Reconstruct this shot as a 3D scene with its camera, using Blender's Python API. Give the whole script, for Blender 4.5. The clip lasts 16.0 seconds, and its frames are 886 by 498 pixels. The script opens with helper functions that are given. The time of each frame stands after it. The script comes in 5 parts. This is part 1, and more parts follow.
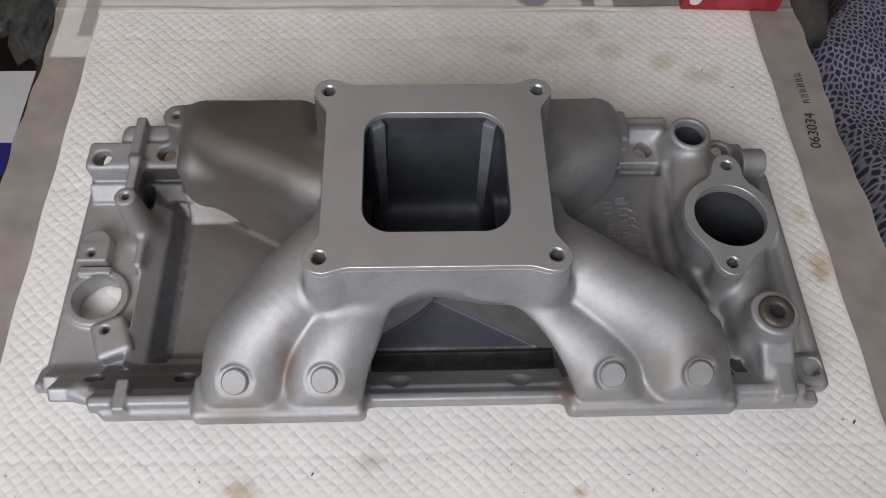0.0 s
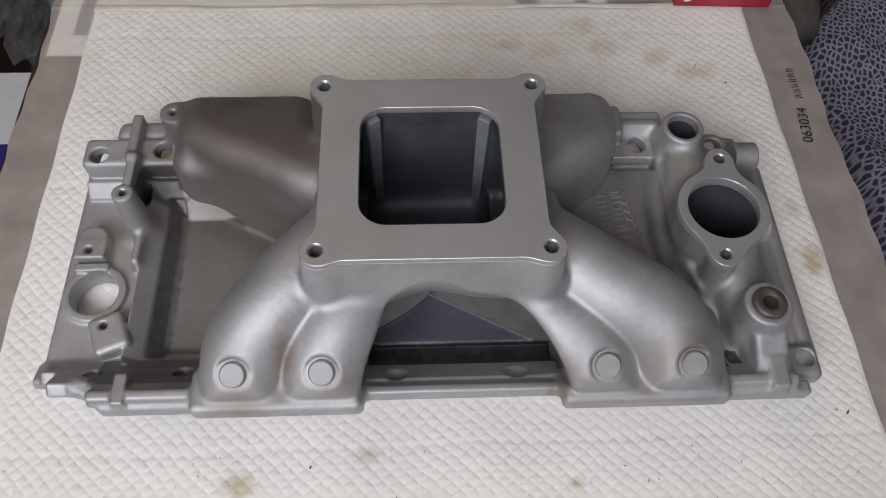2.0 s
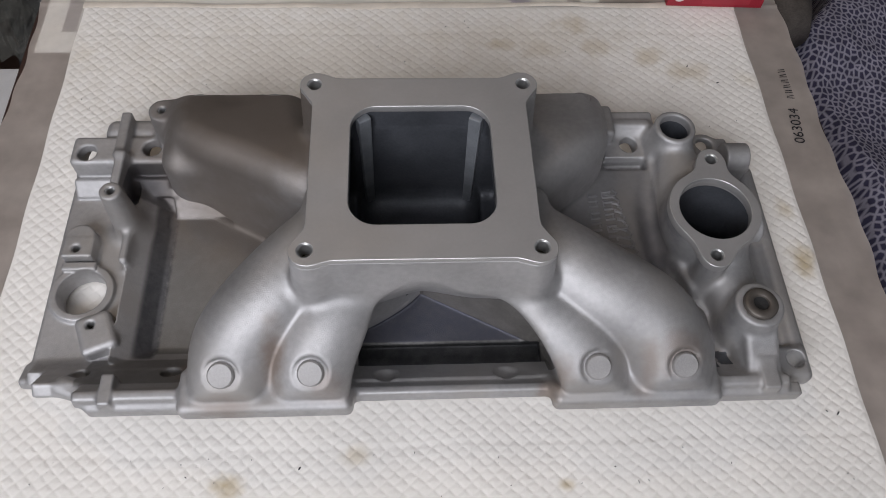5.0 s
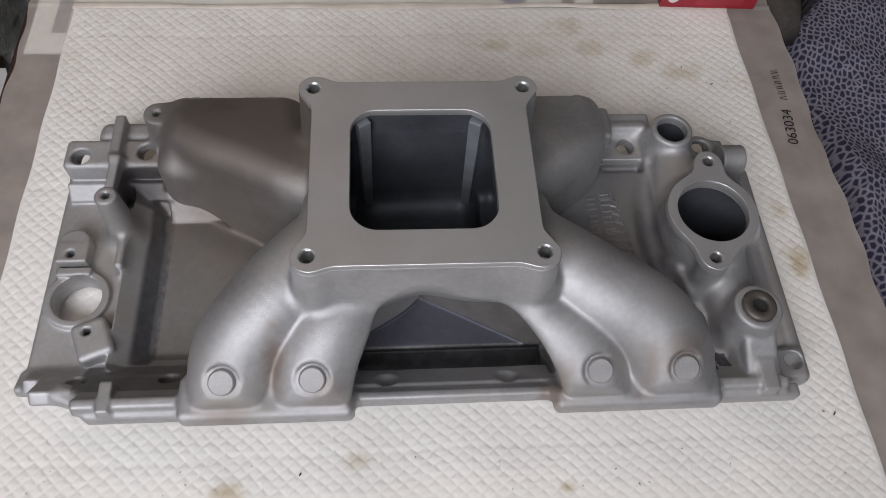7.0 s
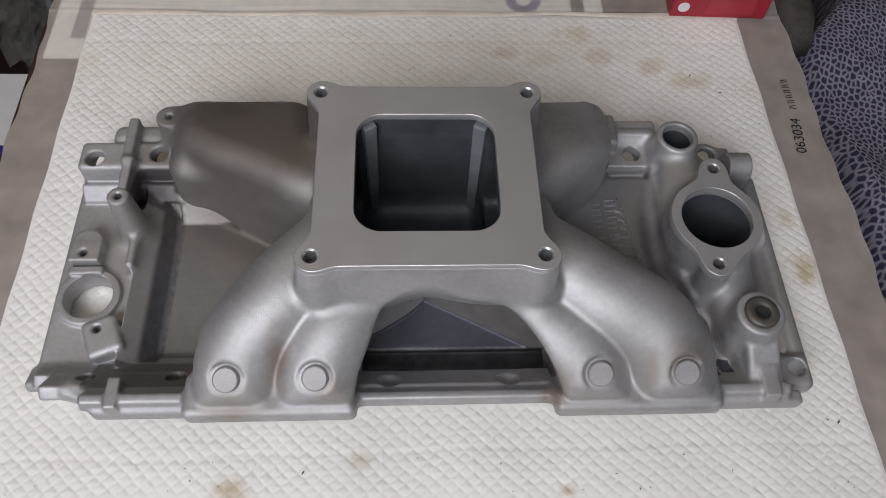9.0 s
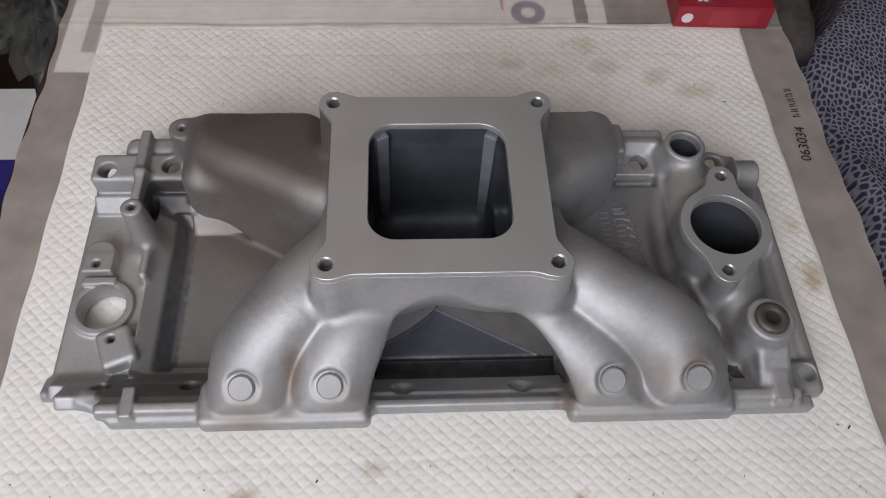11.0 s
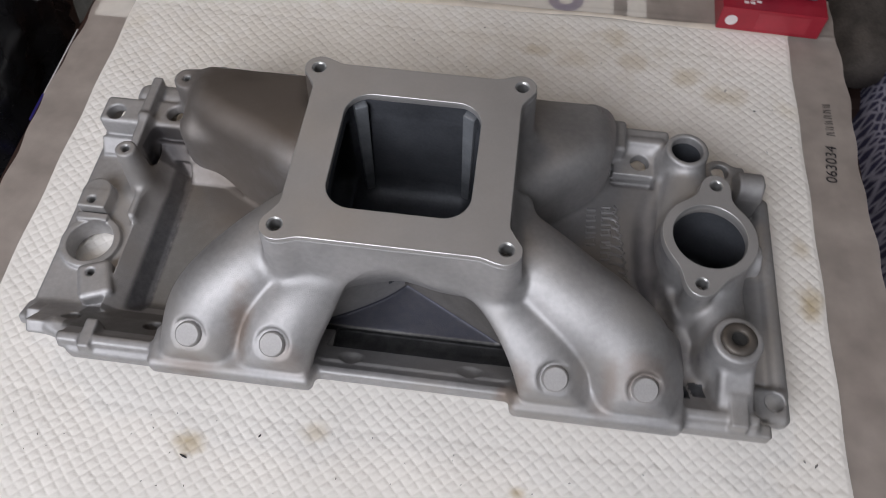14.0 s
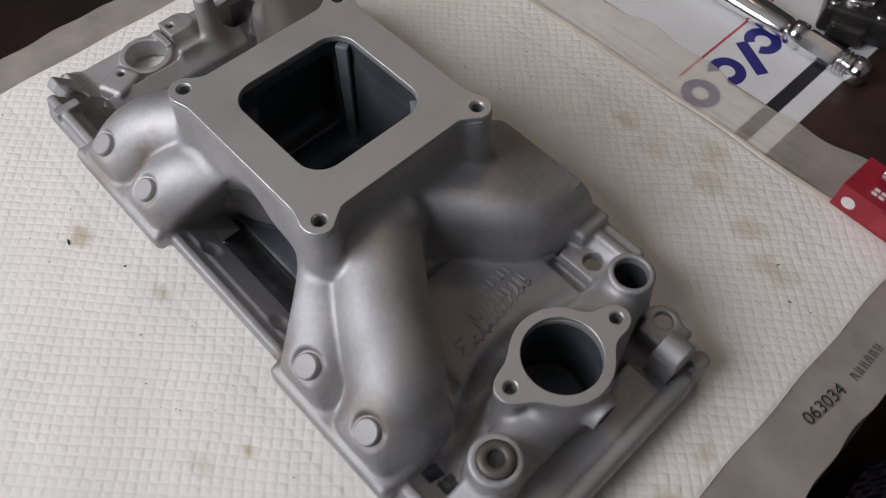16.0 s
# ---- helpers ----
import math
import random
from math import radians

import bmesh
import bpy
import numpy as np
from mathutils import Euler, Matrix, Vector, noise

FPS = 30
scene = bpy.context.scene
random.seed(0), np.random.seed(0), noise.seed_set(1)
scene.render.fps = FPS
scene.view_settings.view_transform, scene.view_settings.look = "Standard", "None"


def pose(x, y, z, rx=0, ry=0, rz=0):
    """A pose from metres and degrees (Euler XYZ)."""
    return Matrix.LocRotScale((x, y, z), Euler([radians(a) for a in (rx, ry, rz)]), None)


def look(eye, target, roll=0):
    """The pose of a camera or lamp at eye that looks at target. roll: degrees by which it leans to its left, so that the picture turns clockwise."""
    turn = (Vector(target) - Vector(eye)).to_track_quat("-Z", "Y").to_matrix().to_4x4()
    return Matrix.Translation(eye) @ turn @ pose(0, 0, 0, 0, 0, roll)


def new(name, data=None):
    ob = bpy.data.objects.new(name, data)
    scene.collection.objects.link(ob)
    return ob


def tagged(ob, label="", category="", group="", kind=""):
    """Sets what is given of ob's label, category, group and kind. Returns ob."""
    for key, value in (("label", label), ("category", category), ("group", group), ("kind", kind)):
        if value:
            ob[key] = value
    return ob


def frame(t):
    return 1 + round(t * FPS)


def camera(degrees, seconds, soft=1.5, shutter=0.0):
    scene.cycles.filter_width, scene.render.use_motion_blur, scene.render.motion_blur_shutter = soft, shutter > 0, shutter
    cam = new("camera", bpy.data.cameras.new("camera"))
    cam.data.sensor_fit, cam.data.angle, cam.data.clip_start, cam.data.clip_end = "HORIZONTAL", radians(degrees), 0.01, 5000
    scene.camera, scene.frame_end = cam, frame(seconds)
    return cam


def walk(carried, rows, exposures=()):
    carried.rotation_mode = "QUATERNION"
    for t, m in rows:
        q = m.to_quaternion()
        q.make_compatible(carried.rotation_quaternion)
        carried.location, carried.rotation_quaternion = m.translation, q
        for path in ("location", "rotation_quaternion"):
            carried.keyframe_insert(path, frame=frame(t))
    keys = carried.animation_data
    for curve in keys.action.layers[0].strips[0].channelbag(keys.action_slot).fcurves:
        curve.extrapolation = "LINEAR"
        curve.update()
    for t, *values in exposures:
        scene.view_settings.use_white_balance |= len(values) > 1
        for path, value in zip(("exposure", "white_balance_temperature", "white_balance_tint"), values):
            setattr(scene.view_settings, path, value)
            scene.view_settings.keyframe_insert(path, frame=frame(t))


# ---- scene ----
cam = camera(60.4, 16.0, soft=0.95, shutter=0.3)
PATH = [
    (0, (-0.014, -0.293, 0.538), (0.06, 0.724, -1.183), 2.9),
    (0.5, (-0.015, -0.294, 0.538), (0.068, 0.721, -1.184), 3.5),
    (1, (-0.015, -0.296, 0.537), (0.079, 0.723, -1.181), 3.8),
    (1.5, (-0.014, -0.299, 0.539), (0.077, 0.728, -1.175), 3.5),
    (2, (-0.014, -0.3, 0.538), (0.07, 0.722, -1.18), 3),
    (2.5, (-0.014, -0.3, 0.539), (0.069, 0.727, -1.175), 2.9),
    (3, (-0.014, -0.301, 0.539), (0.069, 0.733, -1.171), 3),
    (3.5, (-0.013, -0.3, 0.536), (0.075, 0.719, -1.182), 3.5),
    (4, (-0.012, -0.3, 0.536), (0.087, 0.724, -1.179), 3.7),
    (6.5, (-0.016, -0.293, 0.536), (0.091, 0.713, -1.189), 4.7),
    (7, (-0.023, -0.292, 0.537), (0.12, 0.716, -1.185), 5.8),
    (7.5, (-0.015, -0.289, 0.537), (0.102, 0.715, -1.189), 5.3),
    (8, (-0.013, -0.291, 0.537), (0.11, 0.717, -1.186), 5.1),
    (8.5, (-0.012, -0.296, 0.54), (0.09, 0.736, -1.17), 4.3),
    (9, (-0.014, -0.3, 0.54), (0.084, 0.733, -1.17), 4.2),
    (11.5, (-0.024, -0.308, 0.542), (0.078, 0.758, -1.147), 3.8),
    (12, (-0.023, -0.315, 0.542), (0.085, 0.752, -1.147), 3.8),
    (12.5, (-0.026, -0.316, 0.547), (0.11, 0.737, -1.148), 4.4),
    (13, (-0.024, -0.316, 0.546), (0.099, 0.745, -1.145), 4.4),
    (13.3, (-0.0129, -0.3113, 0.5447), (0.016, 0.0321, 0), 4.73),
    (13.5, (0.011, -0.309, 0.548), (0.025, 0.776, -1.132), 3),
    (13.7, (0.0363, -0.308, 0.5447), (0.0293, 0.0382, 0), 1.98),
    (14, (0.06, -0.302, 0.538), (-0.057, 0.713, -1.181), 0.8),
    (14.2, (0.0553, -0.2849, 0.5425), (0.0117, 0.0384, 0), 2.1),
    (14.5, (0.057, -0.278, 0.534), (-0.029, 0.796, -1.151), 4.4),
    (14.8, (0.0633, -0.2642, 0.5222), (0.0331, 0.0473, 0), 7.95),
    (15, (0.102, -0.2615, 0.523), (0.0324, 0.0493, 0), 7.75),
    (15.1, (0.1328, -0.2613, 0.5195), (0.0222, 0.0437, 0), 5.39),
    (15.2, (0.1682, -0.2611, 0.5155), (0.0353, 0.0246, 0), 5.13),
    (15.3, (0.2037, -0.259, 0.5132), (0.0488, 0.0051, 0), 3.59),
    (15.4, (0.2344, -0.2526, 0.5161), (0.0599, -0.0006, 0), 3.13),
    (15.5, (0.2582, -0.2437, 0.5224), (0.0768, 0.0018, 0), 4.1),
    (15.6, (0.2753, -0.2348, 0.5287), (0.0746, 0.0076, 0), 2.51),
    (15.7, (0.2877, -0.2261, 0.5308), (0.0762, 0.0182, 0), 2.18),
    (15.8, (0.2957, -0.2166, 0.5285), (0.0767, 0.0284, 0), 1.96),
    (15.9, (0.2991, -0.2045, 0.5245), (0.0742, 0.0313, 0), 1.35),
    (16, (0.3, -0.1894, 0.5183), (0.0719, 0.0374, 0), 1.51),
]
walk(cam, [(t, look(eye, target, roll)) for t, eye, target, roll in PATH], exposures=((0.0, 0.0), (13.0, 0.0), (13.5, 0.04), (14.3, 0.0), (15.0, 0.12), (15.25, 0.15), (15.5, -0.09), (16.0, -0.08)))

# ---- world and light ----
world = bpy.data.worlds.new("room_dusk")
scene.world = world
world.use_nodes = True
world.node_tree.nodes["Background"].inputs[0].default_value = (0.75, 0.85, 1.0, 1)
world.node_tree.nodes["Background"].inputs[1].default_value = 0.06


def area_lamp(name, eye, target, sx, sy, watts, colour):
    data = bpy.data.lights.new(name, "AREA")
    data.shape, data.size, data.size_y, data.energy, data.color = "RECTANGLE", sx, sy, watts, colour
    ob = new(name, data)
    ob.matrix_world = look(eye, target)
    return ob


# daylight through the opening in the near wall, and an unseen, added ceiling fill
WIN_X, WIN_W, WIN_Z, WIN_H = -0.50, 1.15, 1.26, 1.20
area_lamp("window_daylight", (WIN_X, -1.30, WIN_Z), (WIN_X + 0.20, 0.0, WIN_Z - 0.45), WIN_W, WIN_H, 40.0, (0.968, 0.976, 1.05))
area_lamp("added_warm_fill", (-0.75, 1.15, 2.27), (-0.65, 0.95, 0.0), 0.36, 0.36, 4.0, (1.0, 0.74, 0.48))


# ---- materials ----
def material(name, colour, rough=0.5, metal=0.0, vary=0.12, scale=40.0, bump=0.0, bump_scale=900.0, spots=None, spot_scale=6.0, spot_at=0.62, random_island=0.0):
    m = bpy.data.materials.new(name)
    m.use_nodes = True
    nt = m.node_tree
    b = nt.nodes["Principled BSDF"]
    b.inputs["Metallic"].default_value = metal
    co = nt.nodes.new("ShaderNodeTexCoord")

    def noise_node(s, detail=4.0):
        n = nt.nodes.new("ShaderNodeTexNoise")
        n.inputs["Scale"].default_value, n.inputs["Detail"].default_value = s, detail
        nt.links.new(co.outputs["Object"], n.inputs["Vector"])
        return n.outputs["Fac"]

    def ramp(fac, stops):
        r = nt.nodes.new("ShaderNodeValToRGB")
        r.color_ramp.elements[0].position, r.color_ramp.elements[0].color = stops[0][0], stops[0][1]
        r.color_ramp.elements[1].position, r.color_ramp.elements[1].color = stops[1][0], stops[1][1]
        nt.links.new(fac, r.inputs[0])
        return r.outputs[0]

    def mix(kind, fac, a, c):
        n = nt.nodes.new("ShaderNodeMix")
        n.data_type, n.blend_type = "RGBA", kind
        for sock, v in ((n.inputs[0], fac), (n.inputs[6], a), (n.inputs[7], c)):
            if isinstance(v, (int, float, tuple)):
                sock.default_value = v
            else:
                nt.links.new(v, sock)
        return n.outputs[2]

    lo = tuple(c * (1 - vary) for c in colour) + (1,)
    hi = tuple(min(1, c * (1 + vary)) for c in colour) + (1,)
    big = ramp(noise_node(scale), [(0.3, lo), (0.7, hi)])
    fine = ramp(noise_node(scale * 14, 2), [(0.3, (1 - vary,) * 3 + (1,)), (0.7, (1, 1, 1, 1))])
    out = mix("MULTIPLY", 0.6, big, fine)
    if spots:
        fac = ramp(noise_node(spot_scale, 5), [(spot_at, (0, 0, 0, 1)), (spot_at + 0.14, (1, 1, 1, 1))])
        out = mix("MIX", fac, out, tuple(spots) + (1,))
    nt.links.new(out, b.inputs["Base Color"])
    rr = ramp(noise_node(scale * 0.7), [(0.3, (max(0, rough - 0.07),) * 3 + (1,)), (0.7, (min(1, rough + 0.07),) * 3 + (1,))])
    nt.links.new(rr, b.inputs["Roughness"])
    if bump:
        bn = nt.nodes.new("ShaderNodeBump")
        bn.inputs["Strength"].default_value, bn.inputs["Distance"].default_value = bump, 0.0006
        nt.links.new(noise_node(bump_scale, 3), bn.inputs["Height"])
        nt.links.new(bn.outputs[0], b.inputs["Normal"])
    return m


CAST = material("cast_aluminium", (0.478, 0.472, 0.473), 0.63, 0.78, 0.17, 18, 0.32, 1300, (0.45, 0.43, 0.41), 11, 0.55)
# bare casting with the shade inside chamber and holes put into its colour
BARE_SHADE = material("bare_casting_in_shade", (0.080, 0.085, 0.097), 0.50, 0.4, 0.25, 30, 0.3, 700)
BODY = material("cast_aluminium_body", (0.478, 0.472, 0.473), 0.63, 0.78, 0.17, 18, 0.32, 1300, (0.45, 0.43, 0.41), 11, 0.55)


def oil_and_shade(m, lo, hi, soft, colour, strength):
    """Dark oil tone and painted shade over a boxed stretch of a material, with softly broken borders."""
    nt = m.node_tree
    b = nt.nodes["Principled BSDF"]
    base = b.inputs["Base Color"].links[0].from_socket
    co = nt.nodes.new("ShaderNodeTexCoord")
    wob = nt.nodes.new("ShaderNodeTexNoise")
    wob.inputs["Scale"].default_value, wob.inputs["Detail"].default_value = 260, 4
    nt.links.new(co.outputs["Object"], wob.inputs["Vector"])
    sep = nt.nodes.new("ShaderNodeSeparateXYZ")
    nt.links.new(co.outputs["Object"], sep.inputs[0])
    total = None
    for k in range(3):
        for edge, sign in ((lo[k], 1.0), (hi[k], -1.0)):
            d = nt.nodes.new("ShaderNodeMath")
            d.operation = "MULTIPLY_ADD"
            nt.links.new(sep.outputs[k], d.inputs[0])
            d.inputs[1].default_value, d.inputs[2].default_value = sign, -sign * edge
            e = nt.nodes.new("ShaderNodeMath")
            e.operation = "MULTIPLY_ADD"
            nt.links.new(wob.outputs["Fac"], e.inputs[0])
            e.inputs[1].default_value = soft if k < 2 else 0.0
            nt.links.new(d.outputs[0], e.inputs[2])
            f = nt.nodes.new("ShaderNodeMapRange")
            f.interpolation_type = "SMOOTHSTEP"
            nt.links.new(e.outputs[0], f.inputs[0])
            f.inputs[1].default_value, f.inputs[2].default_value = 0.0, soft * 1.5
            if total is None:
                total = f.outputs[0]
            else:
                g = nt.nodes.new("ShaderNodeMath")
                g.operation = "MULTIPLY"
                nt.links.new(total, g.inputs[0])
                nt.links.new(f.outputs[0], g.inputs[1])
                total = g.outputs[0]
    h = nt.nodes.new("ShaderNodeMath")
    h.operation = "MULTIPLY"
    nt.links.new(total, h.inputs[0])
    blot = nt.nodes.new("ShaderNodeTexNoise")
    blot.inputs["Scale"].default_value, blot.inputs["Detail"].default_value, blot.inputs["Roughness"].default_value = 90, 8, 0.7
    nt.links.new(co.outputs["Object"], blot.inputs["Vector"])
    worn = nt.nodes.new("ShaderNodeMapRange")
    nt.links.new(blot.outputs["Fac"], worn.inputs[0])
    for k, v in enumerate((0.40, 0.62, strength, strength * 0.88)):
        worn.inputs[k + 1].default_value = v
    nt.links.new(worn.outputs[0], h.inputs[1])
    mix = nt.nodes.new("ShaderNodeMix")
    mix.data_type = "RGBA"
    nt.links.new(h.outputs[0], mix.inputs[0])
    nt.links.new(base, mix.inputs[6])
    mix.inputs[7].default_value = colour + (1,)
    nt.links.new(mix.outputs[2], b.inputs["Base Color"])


oil_and_shade(BODY, (-0.1965, -0.110, -0.01), (0.20, 0.0475, 0.0115), 0.0012, (0.205, 0.20, 0.188), 0.82)
# shade painted on the left slope, under the plenum and in the pocket
oil_and_shade(BODY, (-0.2125, -0.082, -0.01), (-0.1945, 0.056, 0.0185), 0.0030, (0.055, 0.058, 0.070), 0.85)
oil_and_shade(BODY, (-0.080, -0.066, -0.01), (0.105, 0.040, 0.0125), 0.0012, (0.095, 0.10, 0.135), 0.85)
oil_and_shade(BODY, (-0.060, -0.0935, -0.01), (0.095, -0.0665, 0.011), 0.0012, (0.03, 0.032, 0.036), 0.9)
CAP = material("spot_faced_aluminium", (0.40, 0.39, 0.385), 0.66, 0.7, 0.12, 60, 0.25, 900)
EDGE = material("bright_chamfer", (0.56, 0.56, 0.55), 0.42, 0.7, 0.15, 120)
RIB = material("dull_bare_casting", (0.25, 0.265, 0.285), 0.60, 0.5, 0.2, 60, 0.2, 700)
# shade painted on the near flange's inward slope
oil_and_shade(BODY, (-0.236, -0.1085, -0.01), (-0.150, -0.0795, 0.0455), 0.0015, (0.17, 0.165, 0.16), 0.8)
oil_and_shade(BODY, (-0.045, -0.1105, 0.025), (0.100, -0.088, 0.0485), 0.0015, (0.33, 0.325, 0.32), 0.25)
# dark blue-grey on the ear's front face beside the rib
oil_and_shade(BODY, (-0.231, 0.054, 0.006), (-0.197, 0.079, 0.046), 0.0022, (0.10, 0.105, 0.125), 0.8)
oil_and_shade(BODY, (0.100, -0.050, 0.026), (0.187, 0.074, 0.0515), 0.0020, (0.21, 0.205, 0.21), 0.65)
RELIEF = material("oily_relief", (0.32, 0.315, 0.32), 0.6, 0.6, 0.15, 40, 0.3, 1300)
# darker casting that carries the shade under the overhanging runner
HOLLOW_SHADE = material("hollow_shade_casting", (0.20, 0.19, 0.18), 0.6, 0.55, 0.22, 40, 0.3, 900)
MACHINED = material("machined_aluminium", (0.44, 0.43, 0.425), 0.55, 0.62, 0.05, 30, 0.05, 2200)
THREAD = material("bright_thread", (0.58, 0.58, 0.575), 0.36, 0.85, 0.1, 200)
STEEL = material("dull_steel", (0.155, 0.138, 0.122), 0.52, 0.65, 0.15, 150, 0.1)
DARK = material("dark_socket", (0.05, 0.05, 0.05), 0.5, 0.5, 0.2, 100)
def stains_and_light(m, stains, colour, ragged=1.6):
    """Soft stains and painted light of given centre, radii and strength over a material's colour."""
    nt = m.node_tree
    b = nt.nodes["Principled BSDF"]
    base = b.inputs["Base Color"].links[0].from_socket
    co = nt.nodes.new("ShaderNodeTexCoord")
    wob = nt.nodes.new("ShaderNodeTexNoise")
    wob.inputs["Scale"].default_value, wob.inputs["Detail"].default_value = 60, 4
    nt.links.new(co.outputs["Object"], wob.inputs["Vector"])
    total = None
    for x, y, rx, ry, power in stains:
        sub = nt.nodes.new("ShaderNodeVectorMath")
        sub.operation = "SUBTRACT"
        nt.links.new(co.outputs["Object"], sub.inputs[0])
        sub.inputs[1].default_value = (x, y, 0)
        mul = nt.nodes.new("ShaderNodeVectorMath")
        mul.operation = "MULTIPLY"
        nt.links.new(sub.outputs[0], mul.inputs[0])
        mul.inputs[1].default_value = (1 / rx, 1 / ry, 0)
        length = nt.nodes.new("ShaderNodeVectorMath")
        length.operation = "LENGTH"
        nt.links.new(mul.outputs[0], length.inputs[0])
        add = nt.nodes.new("ShaderNodeMath")
        add.operation = "MULTIPLY_ADD"
        nt.links.new(wob.outputs["Fac"], add.inputs[0])
        add.inputs[1].default_value = ragged
        nt.links.new(length.outputs["Value"], add.inputs[2])
        fade = nt.nodes.new("ShaderNodeMapRange")
        fade.interpolation_type = "SMOOTHSTEP"
        nt.links.new(add.outputs[0], fade.inputs[0])
        for k, v in enumerate((0.8, 2.0, power, 0.0)):
            fade.inputs[k + 1].default_value = v
        if total is None:
            total = fade.outputs[0]
        else:
            mx = nt.nodes.new("ShaderNodeMath")
            mx.operation = "MAXIMUM"
            nt.links.new(total, mx.inputs[0])
            nt.links.new(fade.outputs[0], mx.inputs[1])
            total = mx.outputs[0]
    mix = nt.nodes.new("ShaderNodeMix")
    mix.data_type = "RGBA"
    nt.links.new(total, mix.inputs[0])
    nt.links.new(base, mix.inputs[6])
    mix.inputs[7].default_value = colour + (1,)
    nt.links.new(mix.outputs[2], b.inputs["Base Color"])
    return m


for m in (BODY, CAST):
    stains_and_light(m, [(-0.096, -0.105, 0.010, 0.022, 0.75), (-0.160, -0.085, 0.012, 0.030, 0.6), (-0.129, -0.131, 0.030, 0.006, 0.45), (0.086, -0.122, 0.012, 0.012, 0.7),
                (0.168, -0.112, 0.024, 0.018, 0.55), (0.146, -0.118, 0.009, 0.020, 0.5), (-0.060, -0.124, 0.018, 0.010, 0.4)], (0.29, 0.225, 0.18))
    # brown patina on the far left runner, darkened further for its shade
    stains_and_light(m, [(-0.112, 0.082, 0.085, 0.068, 0.88)], (0.20, 0.168, 0.142), 0.5)
stains_and_light(BODY, [(0.178, 0.010, 0.012, 0.034, 0.55), (0.181, -0.026, 0.011, 0.026, 0.7), (0.190, -0.052, 0.011, 0.024, 0.72), (0.203, -0.080, 0.013, 0.022, 0.75)], (0.105, 0.105, 0.125))
PAD = material("absorbent_pad", (0.86, 0.83, 0.78), 0.85, 0.0, 0.03, 12, 0.12, 700, (0.70, 0.62, 0.47), 7.0, 0.66)
# stains; the widest one paints the warmer light of the far side
stains_and_light(PAD, [(0.230, 0.236, 0.022, 0.015, 0.5), (0.262, 0.216, 0.034, 0.016, 0.5), (0.162, 0.278, 0.024, 0.020, 0.55), (0.178, 0.250, 0.030, 0.018, 0.45),
              (0.084, 0.252, 0.024, 0.014, 0.55), (-0.138, -0.166, 0.013, 0.010, 0.9), (0.317, 0.004, 0.013, 0.018, 0.9), (-0.049, -0.149, 0.012, 0.010, 0.45),
              (0.098, -0.172, 0.007, 0.005, 0.8), (-0.10, 0.23, 0.34, 0.10, 0.21), (0.10, 0.262, 0.20, 0.035, 0.22), (0.122, 0.246, 0.030, 0.020, 0.4),
              (0.316, 0.055, 0.010, 0.014, 0.5), (0.020, 0.262, 0.080, 0.018, 0.25), (0.085, -0.202, 0.012, 0.008, 0.35)], (0.50, 0.40, 0.24))
WOOD = material("dark_bench", (0.045, 0.024, 0.019), 0.45, 0.0, 0.35, 8)
FLOOR = material("dark_floor", (0.06, 0.035, 0.03), 0.5, 0.0, 0.3, 3, 0.1, 60)
CEIL = material("white_ceiling", (0.72, 0.68, 0.64), 0.9, 0.0, 0.04, 2)
WALL = material("grey_wall", (0.09, 0.088, 0.09), 0.85, 0.0, 0.06, 2, 0.1, 80)
BROWNWALL = material("brown_wall", (0.05, 0.036, 0.028), 0.7, 0.0, 0.2, 4, 0.1, 60)
PALEWALL = material("pale_wall", (0.55, 0.57, 0.55), 0.85, 0.0, 0.05, 2, 0.1, 80)
PAPER = material("bag_paper", (0.80, 0.80, 0.80), 0.42, 0.0, 0.05, 20, 0.9, 55)
BLUE = material("blue_print", (0.035, 0.03, 0.22), 0.45, 0.0, 0.1, 40)
BLACKINK = material("black_print", (0.02, 0.02, 0.025), 0.45, 0.0, 0.2, 40)
REDINK = material("red_print", (0.5, 0.05, 0.07), 0.45, 0.0, 0.1, 40)
REDBOX = material("red_card", (0.33, 0.018, 0.034), 0.35, 0.0, 0.12, 30, 0.05, 300)
WHITEINK = material("white_print", (0.75, 0.7, 0.7), 0.5, 0.0, 0.05, 40)
CHROME = material("chrome", (0.78, 0.78, 0.79), 0.18, 1.0, 0.06, 40)
GUNMETAL = material("dark_metal", (0.075, 0.072, 0.072), 0.33, 0.7, 0.3, 60, 0.15, 300)
BLACKPLASTIC = material("black_film", (0.018, 0.018, 0.02), 0.28, 0.0, 0.2, 20, 0.2, 60)


